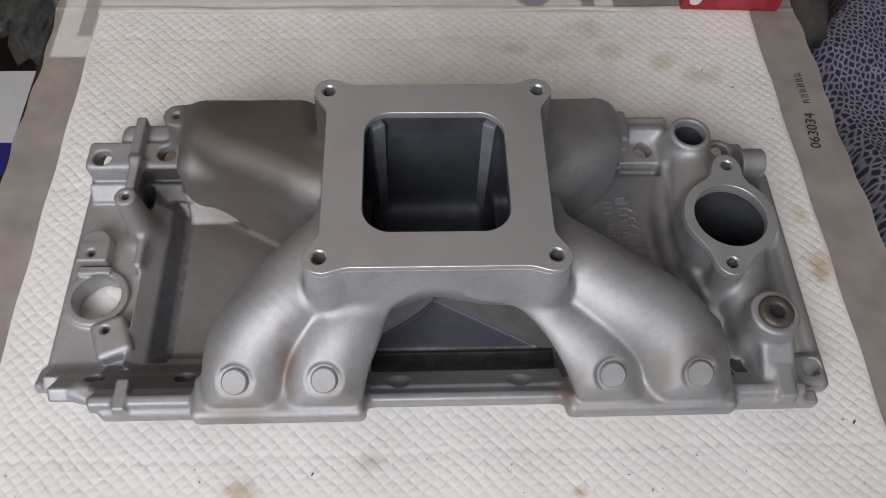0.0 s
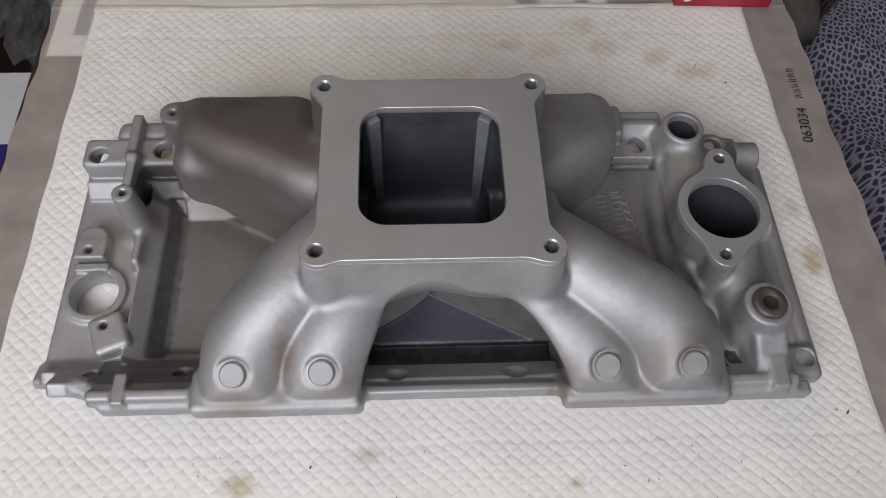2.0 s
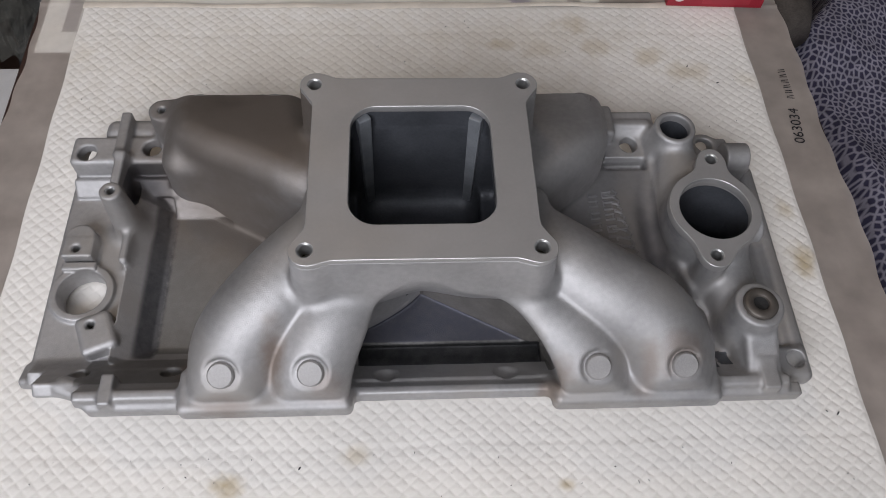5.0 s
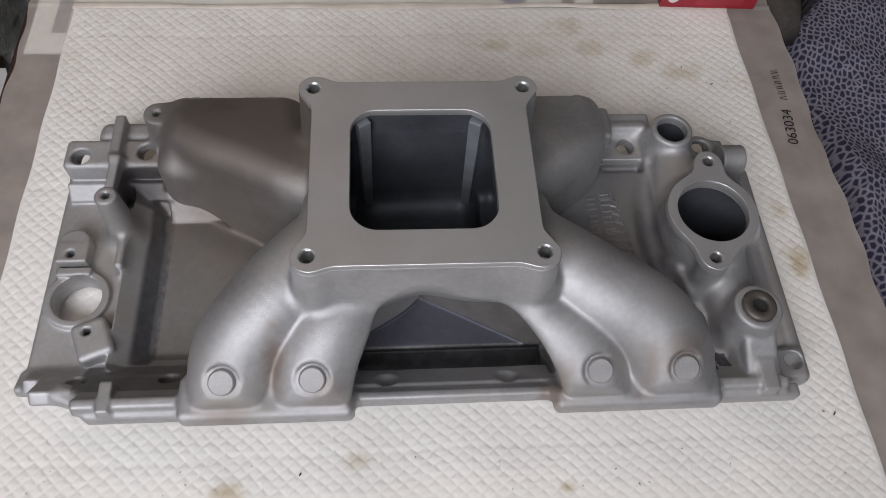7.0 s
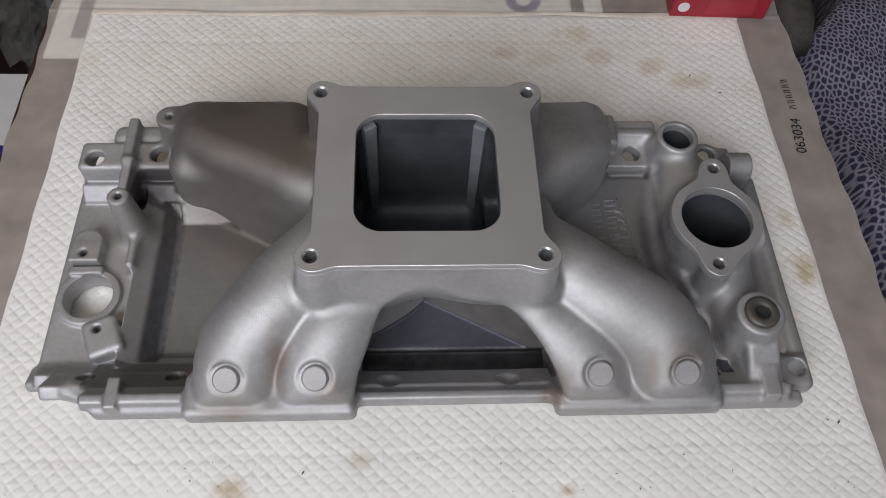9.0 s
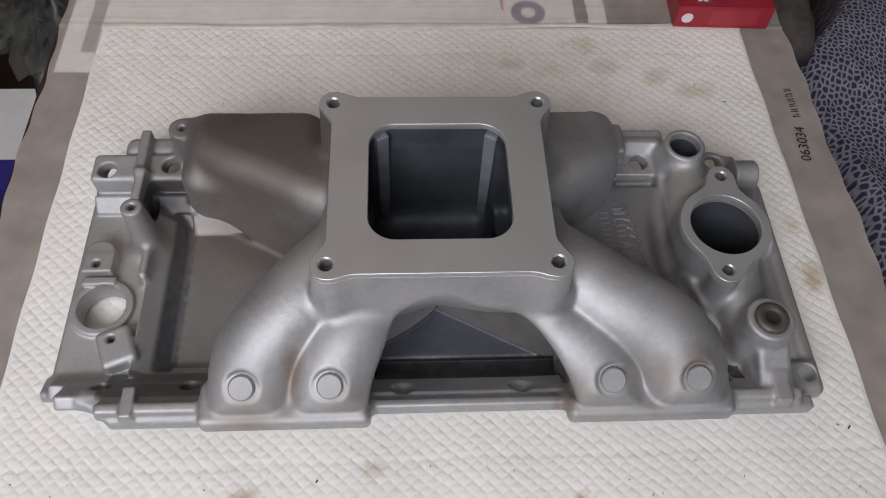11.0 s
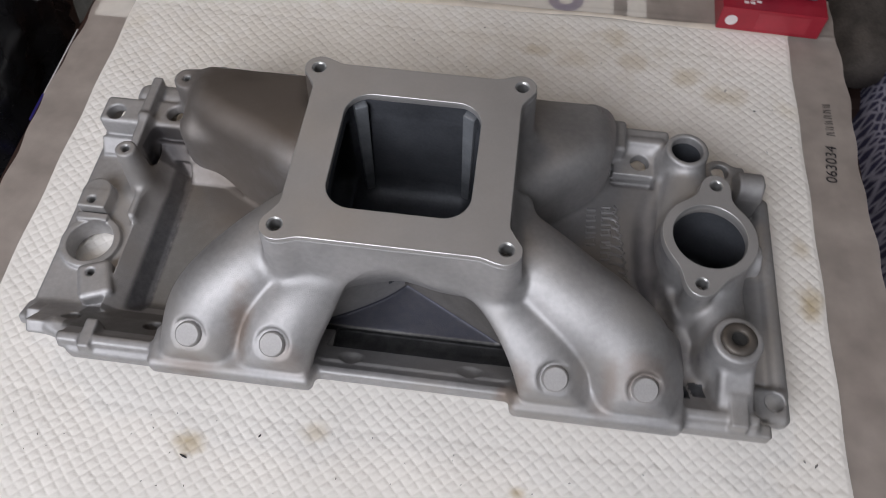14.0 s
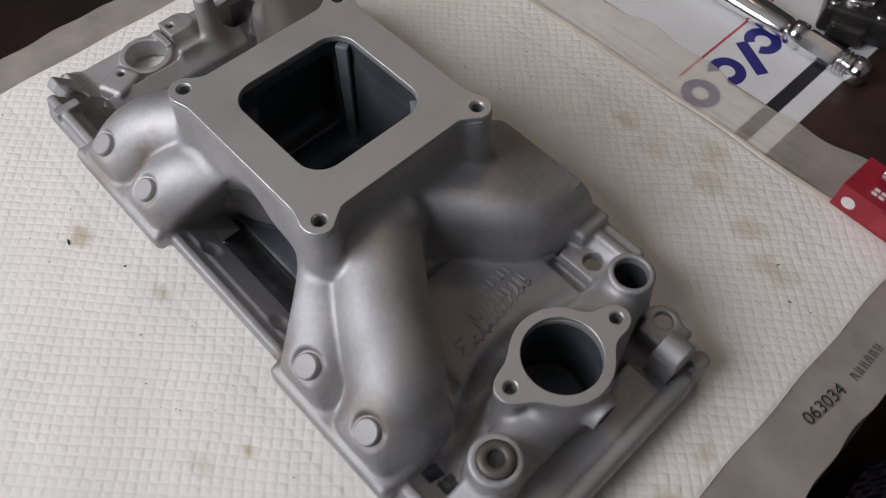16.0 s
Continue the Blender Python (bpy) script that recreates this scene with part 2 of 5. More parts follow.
def film_material(name, tint, clear, rough, mottle=0.08):
    m = bpy.data.materials.new(name)
    m.use_nodes = True
    nt = m.node_tree
    b = nt.nodes["Principled BSDF"]
    b.inputs["Base Color"].default_value = tint + (1,)
    b.inputs["Roughness"].default_value = rough
    tr = nt.nodes.new("ShaderNodeBsdfTransparent")
    mx = nt.nodes.new("ShaderNodeMixShader")
    n = nt.nodes.new("ShaderNodeTexNoise")
    n.inputs["Scale"].default_value, n.inputs["Detail"].default_value = 30, 6
    here = nt.nodes.new("ShaderNodeTexCoord")
    nt.links.new(here.outputs["Object"], n.inputs["Vector"])
    mp = nt.nodes.new("ShaderNodeMapRange")
    mp.inputs[1].default_value, mp.inputs[2].default_value = 0.25, 0.75
    mp.inputs[3].default_value, mp.inputs[4].default_value = clear - mottle, clear + mottle
    co = nt.nodes.new("ShaderNodeTexCoord")
    st = nt.nodes.new("ShaderNodeMapping")
    st.inputs["Scale"].default_value = (1.0, 0.55, 1.0)
    wr = nt.nodes.new("ShaderNodeTexNoise")
    nt.links.new(co.outputs["Object"], st.inputs["Vector"])
    nt.links.new(st.outputs[0], wr.inputs["Vector"])
    wr.inputs["Scale"].default_value, wr.inputs["Detail"].default_value, wr.inputs["Distortion"].default_value = 38, 3, 1.2
    bn = nt.nodes.new("ShaderNodeBump")
    bn.inputs["Strength"].default_value, bn.inputs["Distance"].default_value = 0.10, 0.002
    nt.links.new(wr.outputs["Fac"], bn.inputs["Height"])
    nt.links.new(bn.outputs[0], b.inputs["Normal"])
    nt.links.new(n.outputs["Fac"], mp.inputs[0])
    nt.links.new(mp.outputs[0], mx.inputs[0])
    through_film = nt.nodes.new("ShaderNodeBsdfTranslucent")
    through_film.inputs["Color"].default_value = tuple(min(1.0, c * 1.25) for c in tint) + (1,)
    body = nt.nodes.new("ShaderNodeMixShader")
    body.inputs[0].default_value = 0.38
    nt.links.new(b.outputs[0], body.inputs[1])
    nt.links.new(through_film.outputs[0], body.inputs[2])
    nt.links.new(body.outputs[0], mx.inputs[1])
    nt.links.new(tr.outputs[0], mx.inputs[2])
    nt.links.new(mx.outputs[0], nt.nodes["Material Output"].inputs[0])
    return m


FILM = film_material("pad_border_film", (0.90, 0.80, 0.72), 0.45, 0.48, 0.12)
CLEARBAG = film_material("clear_bag_film", (0.22, 0.22, 0.20), 0.70, 0.16)


# ---- mesh helpers ----
def link_mesh(name, mesh, mat, parent=None, label=""):
    ob = new(name, mesh)
    if mat:
        mesh.materials.append(mat)
    if parent:
        ob.parent = parent
    return tagged(ob, label)


def part(name, bm, mat, parent=None, label="", smooth=False):
    mesh = bpy.data.meshes.new(name)
    bmesh.ops.recalc_face_normals(bm, faces=bm.faces)
    bm.to_mesh(mesh)
    bm.free()
    if smooth:
        mesh.polygons.foreach_set("use_smooth", [True] * len(mesh.polygons))
    return link_mesh(name, mesh, mat, parent, label)


def box_bm(lo, hi, bevel=0.0, segs=2):
    bm = bmesh.new()
    c = [(a + b) / 2 for a, b in zip(lo, hi)]
    s = [b - a for a, b in zip(lo, hi)]
    bmesh.ops.create_cube(bm, size=1, matrix=Matrix.Translation(c) @ Matrix.Diagonal((*s, 1)))
    if bevel:
        bmesh.ops.bevel(bm, geom=bm.edges[:], offset=bevel, segments=segs, affect="EDGES", profile=0.6)
    return bm


def ring_bm(rings, segs=40, close=True):
    """A turned shape about z: rings of (radius, height) from first to last."""
    bm = bmesh.new()
    rows = []
    for r, z in rings:
        rows.append([bm.verts.new((r * math.cos(2 * math.pi * i / segs), r * math.sin(2 * math.pi * i / segs), z)) for i in range(segs)])
    for a, b in zip(rows, rows[1:]):
        for i in range(segs):
            bm.faces.new((a[i], a[(i + 1) % segs], b[(i + 1) % segs], b[i]))
    if close:
        bm.faces.new(rows[0][::-1])
        bm.faces.new(rows[-1])
    return bm


# ---- solid casting by blended fields ----
class Solid:
    def __init__(self, lo, hi, step):
        self.lo, self.step = np.array(lo, np.float32), step
        self.n = np.ceil((np.array(hi) - lo) / step).astype(int) + 1
        self.d = np.full(self.n, 0.05, np.float32)

    def window(self, lo, hi, pad):
        a = np.clip(np.floor((np.array(lo) - pad - self.lo) / self.step).astype(int), 0, self.n - 1)
        b = np.clip(np.ceil((np.array(hi) + pad - self.lo) / self.step).astype(int) + 1, 1, self.n)
        axes = [self.lo[i] + self.step * np.arange(a[i], b[i], dtype=np.float32) for i in range(3)]
        return tuple(slice(a[i], b[i]) for i in range(3)), axes[0][:, None, None], axes[1][None, :, None], axes[2][None, None, :]

    def join(self, shape, k=0.004):
        f, lo, hi = shape
        w, x, y, z = self.window(lo, hi, k + 0.012)
        a, b = self.d[w], f(x, y, z)
        h = np.maximum(k - np.abs(a - b), 0) / k
        self.d[w] = np.minimum(a, b) - h * h * k * 0.25

    def cut(self, shape, k=0.002):
        f, lo, hi = shape
        w, x, y, z = self.window(lo, hi, k + 0.003)
        a, b = self.d[w], -f(x, y, z)
        h = np.maximum(k - np.abs(a - b), 0) / k
        self.d[w] = np.maximum(a, b) + h * h * k * 0.25

    def surface(self):
        d, n = self.d, self.n
        s = d < 0
        c = np.zeros(n - 1, np.uint8)
        corners = [(i, j, k) for i in (0, 1) for j in (0, 1) for k in (0, 1)]
        sub = lambda arr, o: arr[o[0]:n[0] - 1 + o[0], o[1]:n[1] - 1 + o[1], o[2]:n[2] - 1 + o[2]]
        for o in corners:
            c += sub(s, o)
        act = (c > 0) & (c < 8)
        cells = np.argwhere(act)
        index = np.full(n - 1, -1, np.int32)
        index[act] = np.arange(len(cells))
        val = {o: sub(d, o)[act] for o in corners}
        acc, cnt = np.zeros((len(cells), 3), np.float32), np.zeros(len(cells), np.float32)
        for o in corners:
            for ax in range(3):
                if o[ax] == 0:
                    p = list(o)
                    p[ax] = 1
                    va, vb = val[o], val[tuple(p)]
                    hit = (va < 0) != (vb < 0)
                    t = np.where(hit, va / np.where(hit, va - vb, 1), 0)
                    pos = np.array(o, np.float32)[None, :].repeat(len(cells), 0)
                    pos[:, ax] += t
                    acc += pos * hit[:, None]
                    cnt += hit
        verts = self.lo + self.step * (cells + acc / cnt[:, None])
        quads = []
        for ax in range(3):
            u, v = (ax + 1) % 3, (ax + 2) % 3
            sl0, sl1 = [slice(1, -1)] * 3, [slice(1, -1)] * 3
            sl0[ax], sl1[ax] = slice(0, -1), slice(1, None)
            a, b = s[tuple(sl0)], s[tuple(sl1)]
            for way in (True, False):
                e = np.argwhere((a != b) & (a == way))
                e[:, u] += 1
                e[:, v] += 1
                q = []
                for du, dv in ((1, 1), (0, 1), (0, 0), (1, 0)):
                    o = e.copy()
                    o[:, u] -= du
                    o[:, v] -= dv
                    q.append(index[o[:, 0], o[:, 1], o[:, 2]])
                q = np.stack(q if way else q[::-1], 1)
                quads.append(q)
        return verts, np.concatenate(quads)


def rounded(c, h, r=0.003, tilt=0.0, turn=0.0):
    """A rounded block; tilt: degrees about x, turn: degrees about z."""
    ct, st, cz, sz = math.cos(radians(tilt)), math.sin(radians(tilt)), math.cos(radians(turn)), math.sin(radians(turn))
    hx, hy = h[0] * abs(cz) + h[1] * abs(sz), h[0] * abs(sz) + h[1] * abs(cz)
    reach = (hx, hy * abs(ct) + h[2] * abs(st), hy * abs(st) + h[2] * abs(ct))

    def f(x, y, z):
        x, y, z = x - c[0], y - c[1], z - c[2]
        if turn:
            x, y = x * cz + y * sz, -x * sz + y * cz
        if tilt:
            y, z = y * ct + z * st, -y * st + z * ct
        qx, qy, qz = np.abs(x) - h[0] + r, np.abs(y) - h[1] + r, np.abs(z) - h[2] + r
        return np.sqrt(np.maximum(qx, 0) ** 2 + np.maximum(qy, 0) ** 2 + np.maximum(qz, 0) ** 2) + np.minimum(np.maximum(np.maximum(qx, qy), qz), 0) - r

    return f, [a - b for a, b in zip(c, reach)], [a + b for a, b in zip(c, reach)]


def post(x0, y0, z0, z1, r0, r1=None, r=0.0015):
    """An upright, maybe tapered round post."""
    r1 = r0 if r1 is None else r1

    def f(x, y, z):
        t = np.clip((z - z0) / (z1 - z0), 0, 1)
        a = np.sqrt((x - x0) ** 2 + (y - y0) ** 2) - (r0 + (r1 - r0) * t) + r
        b = np.abs(z - (z0 + z1) / 2) - (z1 - z0) / 2 + r
        return np.sqrt(np.maximum(a, 0) ** 2 + np.maximum(b, 0) ** 2) + np.minimum(np.maximum(a, b), 0) - r

    m = max(r0, r1)
    return f, (x0 - m, y0 - m, z0), (x0 + m, y0 + m, z1)


def spot_face(c, tilt, r):
    """A round spot face sunk along an axis that leans from upright towards the near side."""
    ct, st = math.cos(radians(tilt)), math.sin(radians(tilt))

    def f(x, y, z):
        x, y, z = x - c[0], y - c[1], z - c[2]
        h = -y * st + z * ct
        return np.maximum(np.sqrt(x * x + (y * ct + z * st) ** 2) - r - 0.12 * h, np.abs(h - 0.012) - 0.0125)

    return f, (c[0] - r - 0.01, c[1] - 0.03, c[2] - 0.012), (c[0] + r + 0.01, c[1] + 0.012, c[2] + 0.03)


def lying(x0, y0, z0, half, r):
    """A round bar lying along x, with flat ends."""

    def f(x, y, z):
        return np.maximum(np.sqrt((y - y0) ** 2 + (z - z0) ** 2) - r, np.abs(x - x0) - half)

    return f, (x0 - half, y0 - r, z0 - r), (x0 + half, y0 + r, z0 + r)


def tube(points, radii):
    pts = [np.array(p, float) for p in points]

    def f(x, y, z):
        best = None
        for p, q, ra, rb in zip(pts, pts[1:], radii, radii[1:]):
            e = q - p
            t = np.clip(((x - p[0]) * e[0] + (y - p[1]) * e[1] + (z - p[2]) * e[2]) / (e @ e), 0, 1)
            dd = np.sqrt((x - p[0] - t * e[0]) ** 2 + (y - p[1] - t * e[1]) ** 2 + (z - p[2] - t * e[2]) ** 2) - (ra + (rb - ra) * t)
            best = dd if best is None else np.minimum(best, dd)
        return best

    m = max(radii)
    return f, np.min(pts, 0) - m, np.max(pts, 0) + m


def curve_points(ctrl, radii, n=32):
    """Sample a smooth curve through control points, with radii."""
    c = np.array([(*p, r) for p, r in zip(ctrl, radii)], float)
    c = np.vstack([2 * c[0] - c[1], c, 2 * c[-1] - c[-2]])
    out = []
    for i in range(1, len(c) - 2):
        for t in np.linspace(0, 1, n // (len(c) - 3) + 2)[: -1 if i < len(c) - 3 else None]:
            p0, p1, p2, p3 = c[i - 1:i + 3]
            out.append(0.5 * (2 * p1 + (p2 - p0) * t + (2 * p0 - 5 * p1 + 4 * p2 - p3) * t * t + (3 * p1 - p0 - 3 * p2 + p3) * t ** 3))
    out = np.array(out)
    return out[:, :3], out[:, 3]


TOP = 0.145


def flange_outline(x, y, grow=0.0):
    """Field of the carburettor flange's outline in plan, with its four bolt ears."""
    qx, qy = np.abs(x) - 0.066 - grow, np.abs(y + 0.001) - 0.066 - grow
    d = np.sqrt(np.maximum(qx, 0) ** 2 + np.maximum(qy, 0) ** 2) + np.minimum(np.maximum(qx, qy), 0) - 0.006
    e = np.sqrt((np.abs(x) - 0.0713) ** 2 + (np.abs(y) - 0.0656) ** 2) - 0.0100 - grow
    k = 0.010
    h = np.maximum(k - np.abs(d - e), 0) / k
    return np.minimum(d, e) - h * h * k * 0.25


def neck(x, y, z):
    draft = np.clip((TOP - z) * 0.06, 0, 0.01)
    a = flange_outline(x, y) - draft
    b = np.abs(z - 0.117) - 0.0245
    return np.maximum(a, b)


NEAR_RUNNERS = [
    ([(-0.045, -0.010, 0.082), (-0.090, -0.054, 0.083), (-0.122, -0.088, 0.070), (-0.129, -0.115, 0.0465), (-0.129, -0.126, 0.034)], (0.034, 0.031, 0.0285, 0.0272, 0.0272)),
    ([(-0.030, -0.030, 0.076), (-0.056, -0.070, 0.073), (-0.070, -0.095, 0.064), (-0.073, -0.115, 0.0465), (-0.073, -0.126, 0.034)], (0.032, 0.030, 0.0290, 0.0285, 0.0285)),
    ([(0.022, -0.030, 0.076), (0.066, -0.066, 0.073), (0.100, -0.094, 0.064), (0.111, -0.115, 0.0465), (0.111, -0.126, 0.034)], (0.032, 0.030, 0.0290, 0.0285, 0.0285)),
    ([(0.050, -0.014, 0.082), (0.110, -0.056, 0.083), (0.156, -0.084, 0.071), (0.168, -0.113, 0.0470), (0.168, -0.126, 0.034)], (0.034, 0.032, 0.0310, 0.0290, 0.0285)),
]
# fillings between the two runners of a pair, down to the sloping flange
NEAR_FILL = [
    ([(-0.040, -0.020, 0.062), (-0.075, -0.060, 0.060), (-0.101, -0.100, 0.046)], (0.020, 0.017, 0.015)),
    ([(0.040, -0.020, 0.062), (0.090, -0.062, 0.058), (0.139, -0.100, 0.044)], (0.020, 0.014, 0.013)),
]


FAR = -0.012  # the far bank stands a little nearer to the plenum


def placed(turn, pts):
    return [(turn * a, turn * b + (FAR if turn < 0 else 0.0), c) for a, b, c in pts]


def arch(turn):
    """The hollow under the plenum between the two pairs of runners."""

    def f(x, y, z):
        x, y = turn * x, turn * (y - (FAR if turn < 0 else 0.0))
        left = np.clip(0.0070 - 1.05 * (y + 0.027), 0.006, 0.047)
        over = np.maximum(x, 0)
        side = np.where(x < 0, 0.054 * np.power(np.abs(x) / left, 1.9), 0.017 * np.tanh(np.power(over / 0.028, 1.6)) + 0.040 * np.power(over / 0.092, 6.0))
        roof = 0.112 - side - np.maximum(y + 0.073, 0) * 2.2
        slope = 0.70 * (y + 0.117) + 0.714 * (z - 0.054)
        # upright wall of the hollow under the overhanging runner
        right = np.maximum((x - 0.005 - 1.88 * (-0.028 - y)) * 0.47, x - 0.0905)
        wall_x = np.maximum(right, np.maximum(-0.047 - x, (0.002 - 1.17 * (-0.027 - y) - x) * 0.64))
        rim = np.maximum(np.maximum((z - roof) * 0.5, y + 0.024), right)
        ceil = 0.074 - 0.55 * np.maximum(-0.066 - y, 0) - 1.1 * np.maximum(y + 0.066, 0)
        room = np.maximum(np.maximum(wall_x, z - ceil), np.maximum(y + 0.024, -0.112 - y))
        return np.maximum(np.minimum(rim, room), np.maximum(0.0078 - z, 0.0005 - slope))

    xs = sorted((turn * -0.06, turn * 0.115))
    ys = sorted((turn * -0.147, turn * -0.025))
    return f, (xs[0], ys[0], 0.0), (xs[1], ys[1], 0.115)


# plan of each pair of runners where it stands on the flange
PAIR_PLANS = [
    [(0.0, 0.0), (-0.075, -0.005), (-0.103, -0.034), (-0.132, -0.056), (-0.149, -0.080), (-0.158, -0.105), (-0.158, -0.128), (-0.047, -0.128), (-0.046, -0.095), (-0.025, -0.040)],
    [(0.0, 0.0), (0.070, -0.010), (0.122, -0.046), (0.162, -0.062), (0.192, -0.076), (0.198, -0.102), (0.198, -0.128), (0.083, -0.128), (0.083, -0.090), (0.020, -0.035)],
]


def eased(plan, rounds=3):
    """Cuts a plan's corners again and again into a smooth outline."""
    for _ in range(rounds):
        plan = [(a[0] * (1 - t) + b[0] * t, a[1] * (1 - t) + b[1] * t) for a, b in zip(plan, plan[1:] + plan[:1]) for t in (0.25, 0.75)]
    return plan


# the far pairs run on past the trimmed port face
FAR_PLANS = [
    eased([(0.0, 0.0), (-0.075, -0.005), (-0.110, -0.036), (-0.136, -0.056), (-0.152, -0.082), (-0.153, -0.170), (-0.040, -0.170), (-0.040, -0.095), (-0.025, -0.040)]),
    eased([(0.0, 0.0), (0.085, -0.016), (0.130, -0.046), (0.168, -0.064), (0.196, -0.090), (0.199, -0.170), (0.080, -0.170), (0.083, -0.090), (0.020, -0.035)]),
]


def pair_block(plan, turn, drop):
    """An upright block with a rounded upper edge over a plan, its roof falling towards the port face."""

    def f(x, y, z):
        x, y = turn * x, turn * (y - (FAR if turn < 0 else 0.0))
        d2, inside = None, None
        n = len(plan)
        for i in range(n):
            ax, ay = plan[i]
            bx, by = plan[(i + 1) % n]
            ex, ey = bx - ax, by - ay
            wx, wy = x - ax, y - ay
            t = np.clip((wx * ex + wy * ey) / (ex * ex + ey * ey), 0, 1)
            q = (wx - ex * t) ** 2 + (wy - ey * t) ** 2
            cross = ((ay <= y) & (by > y) & (ex * wy > ey * wx)) | ((ay > y) & (by <= y) & (ex * wy < ey * wx))
            d2 = q if d2 is None else np.minimum(d2, q)
            inside = cross if inside is None else inside ^ cross
        d = np.sqrt(d2) * np.where(inside, -1.0, 1.0)
        fall, r = (0.70, 0.020) if turn > 0 else (0.35, 0.019)
        u = -y - (0.070 if turn > 0 else 0.060)
        roof = 0.106 - drop - fall * (np.maximum(u, 0) if turn > 0 else 0.5 * (u + np.sqrt(u * u + 0.0012))) + (0.10 if turn > 0 else 0.0) * np.minimum(y + 0.070, 0.05) * (y > -0.07)
        lean = 0.0 if turn > 0 else 0.045 * np.maximum(roof - z, 0) - 0.003
        a, b = (d - lean) * (1.0 if turn > 0 else 0.98) + r, (z - roof) * 0.9 + r
        return np.sqrt(np.maximum(a, 0) ** 2 + np.maximum(b, 0) ** 2) + np.minimum(np.maximum(a, b), 0) - r

    px = [turn * p[0] for p in plan]
    py = [turn * p[1] + (FAR if turn < 0 else 0.0) for p in plan]
    return f, (min(px), min(py), 0.0), (max(px), max(py), 0.115)


def clipped(shape, turn):
    """A runner shape trimmed by the port face and by the head face below the flange."""
    f, lo, hi = shape

    def g(x, y, z):
        d = f(x, y, z)
        y = turn * (y - (FAR if turn < 0 else 0.0))
        for p in (-y - 0.1275, -(0.70 * (y + 0.117) + 0.714 * (z - 0.054)) - 0.010, -z + 0.001 + 0 * y):
            k = 0.005
            h = np.maximum(k - np.abs(d - p), 0) / k
            d = np.maximum(d, p) + h * h * k * 0.25
        return d

    return g, lo, hi


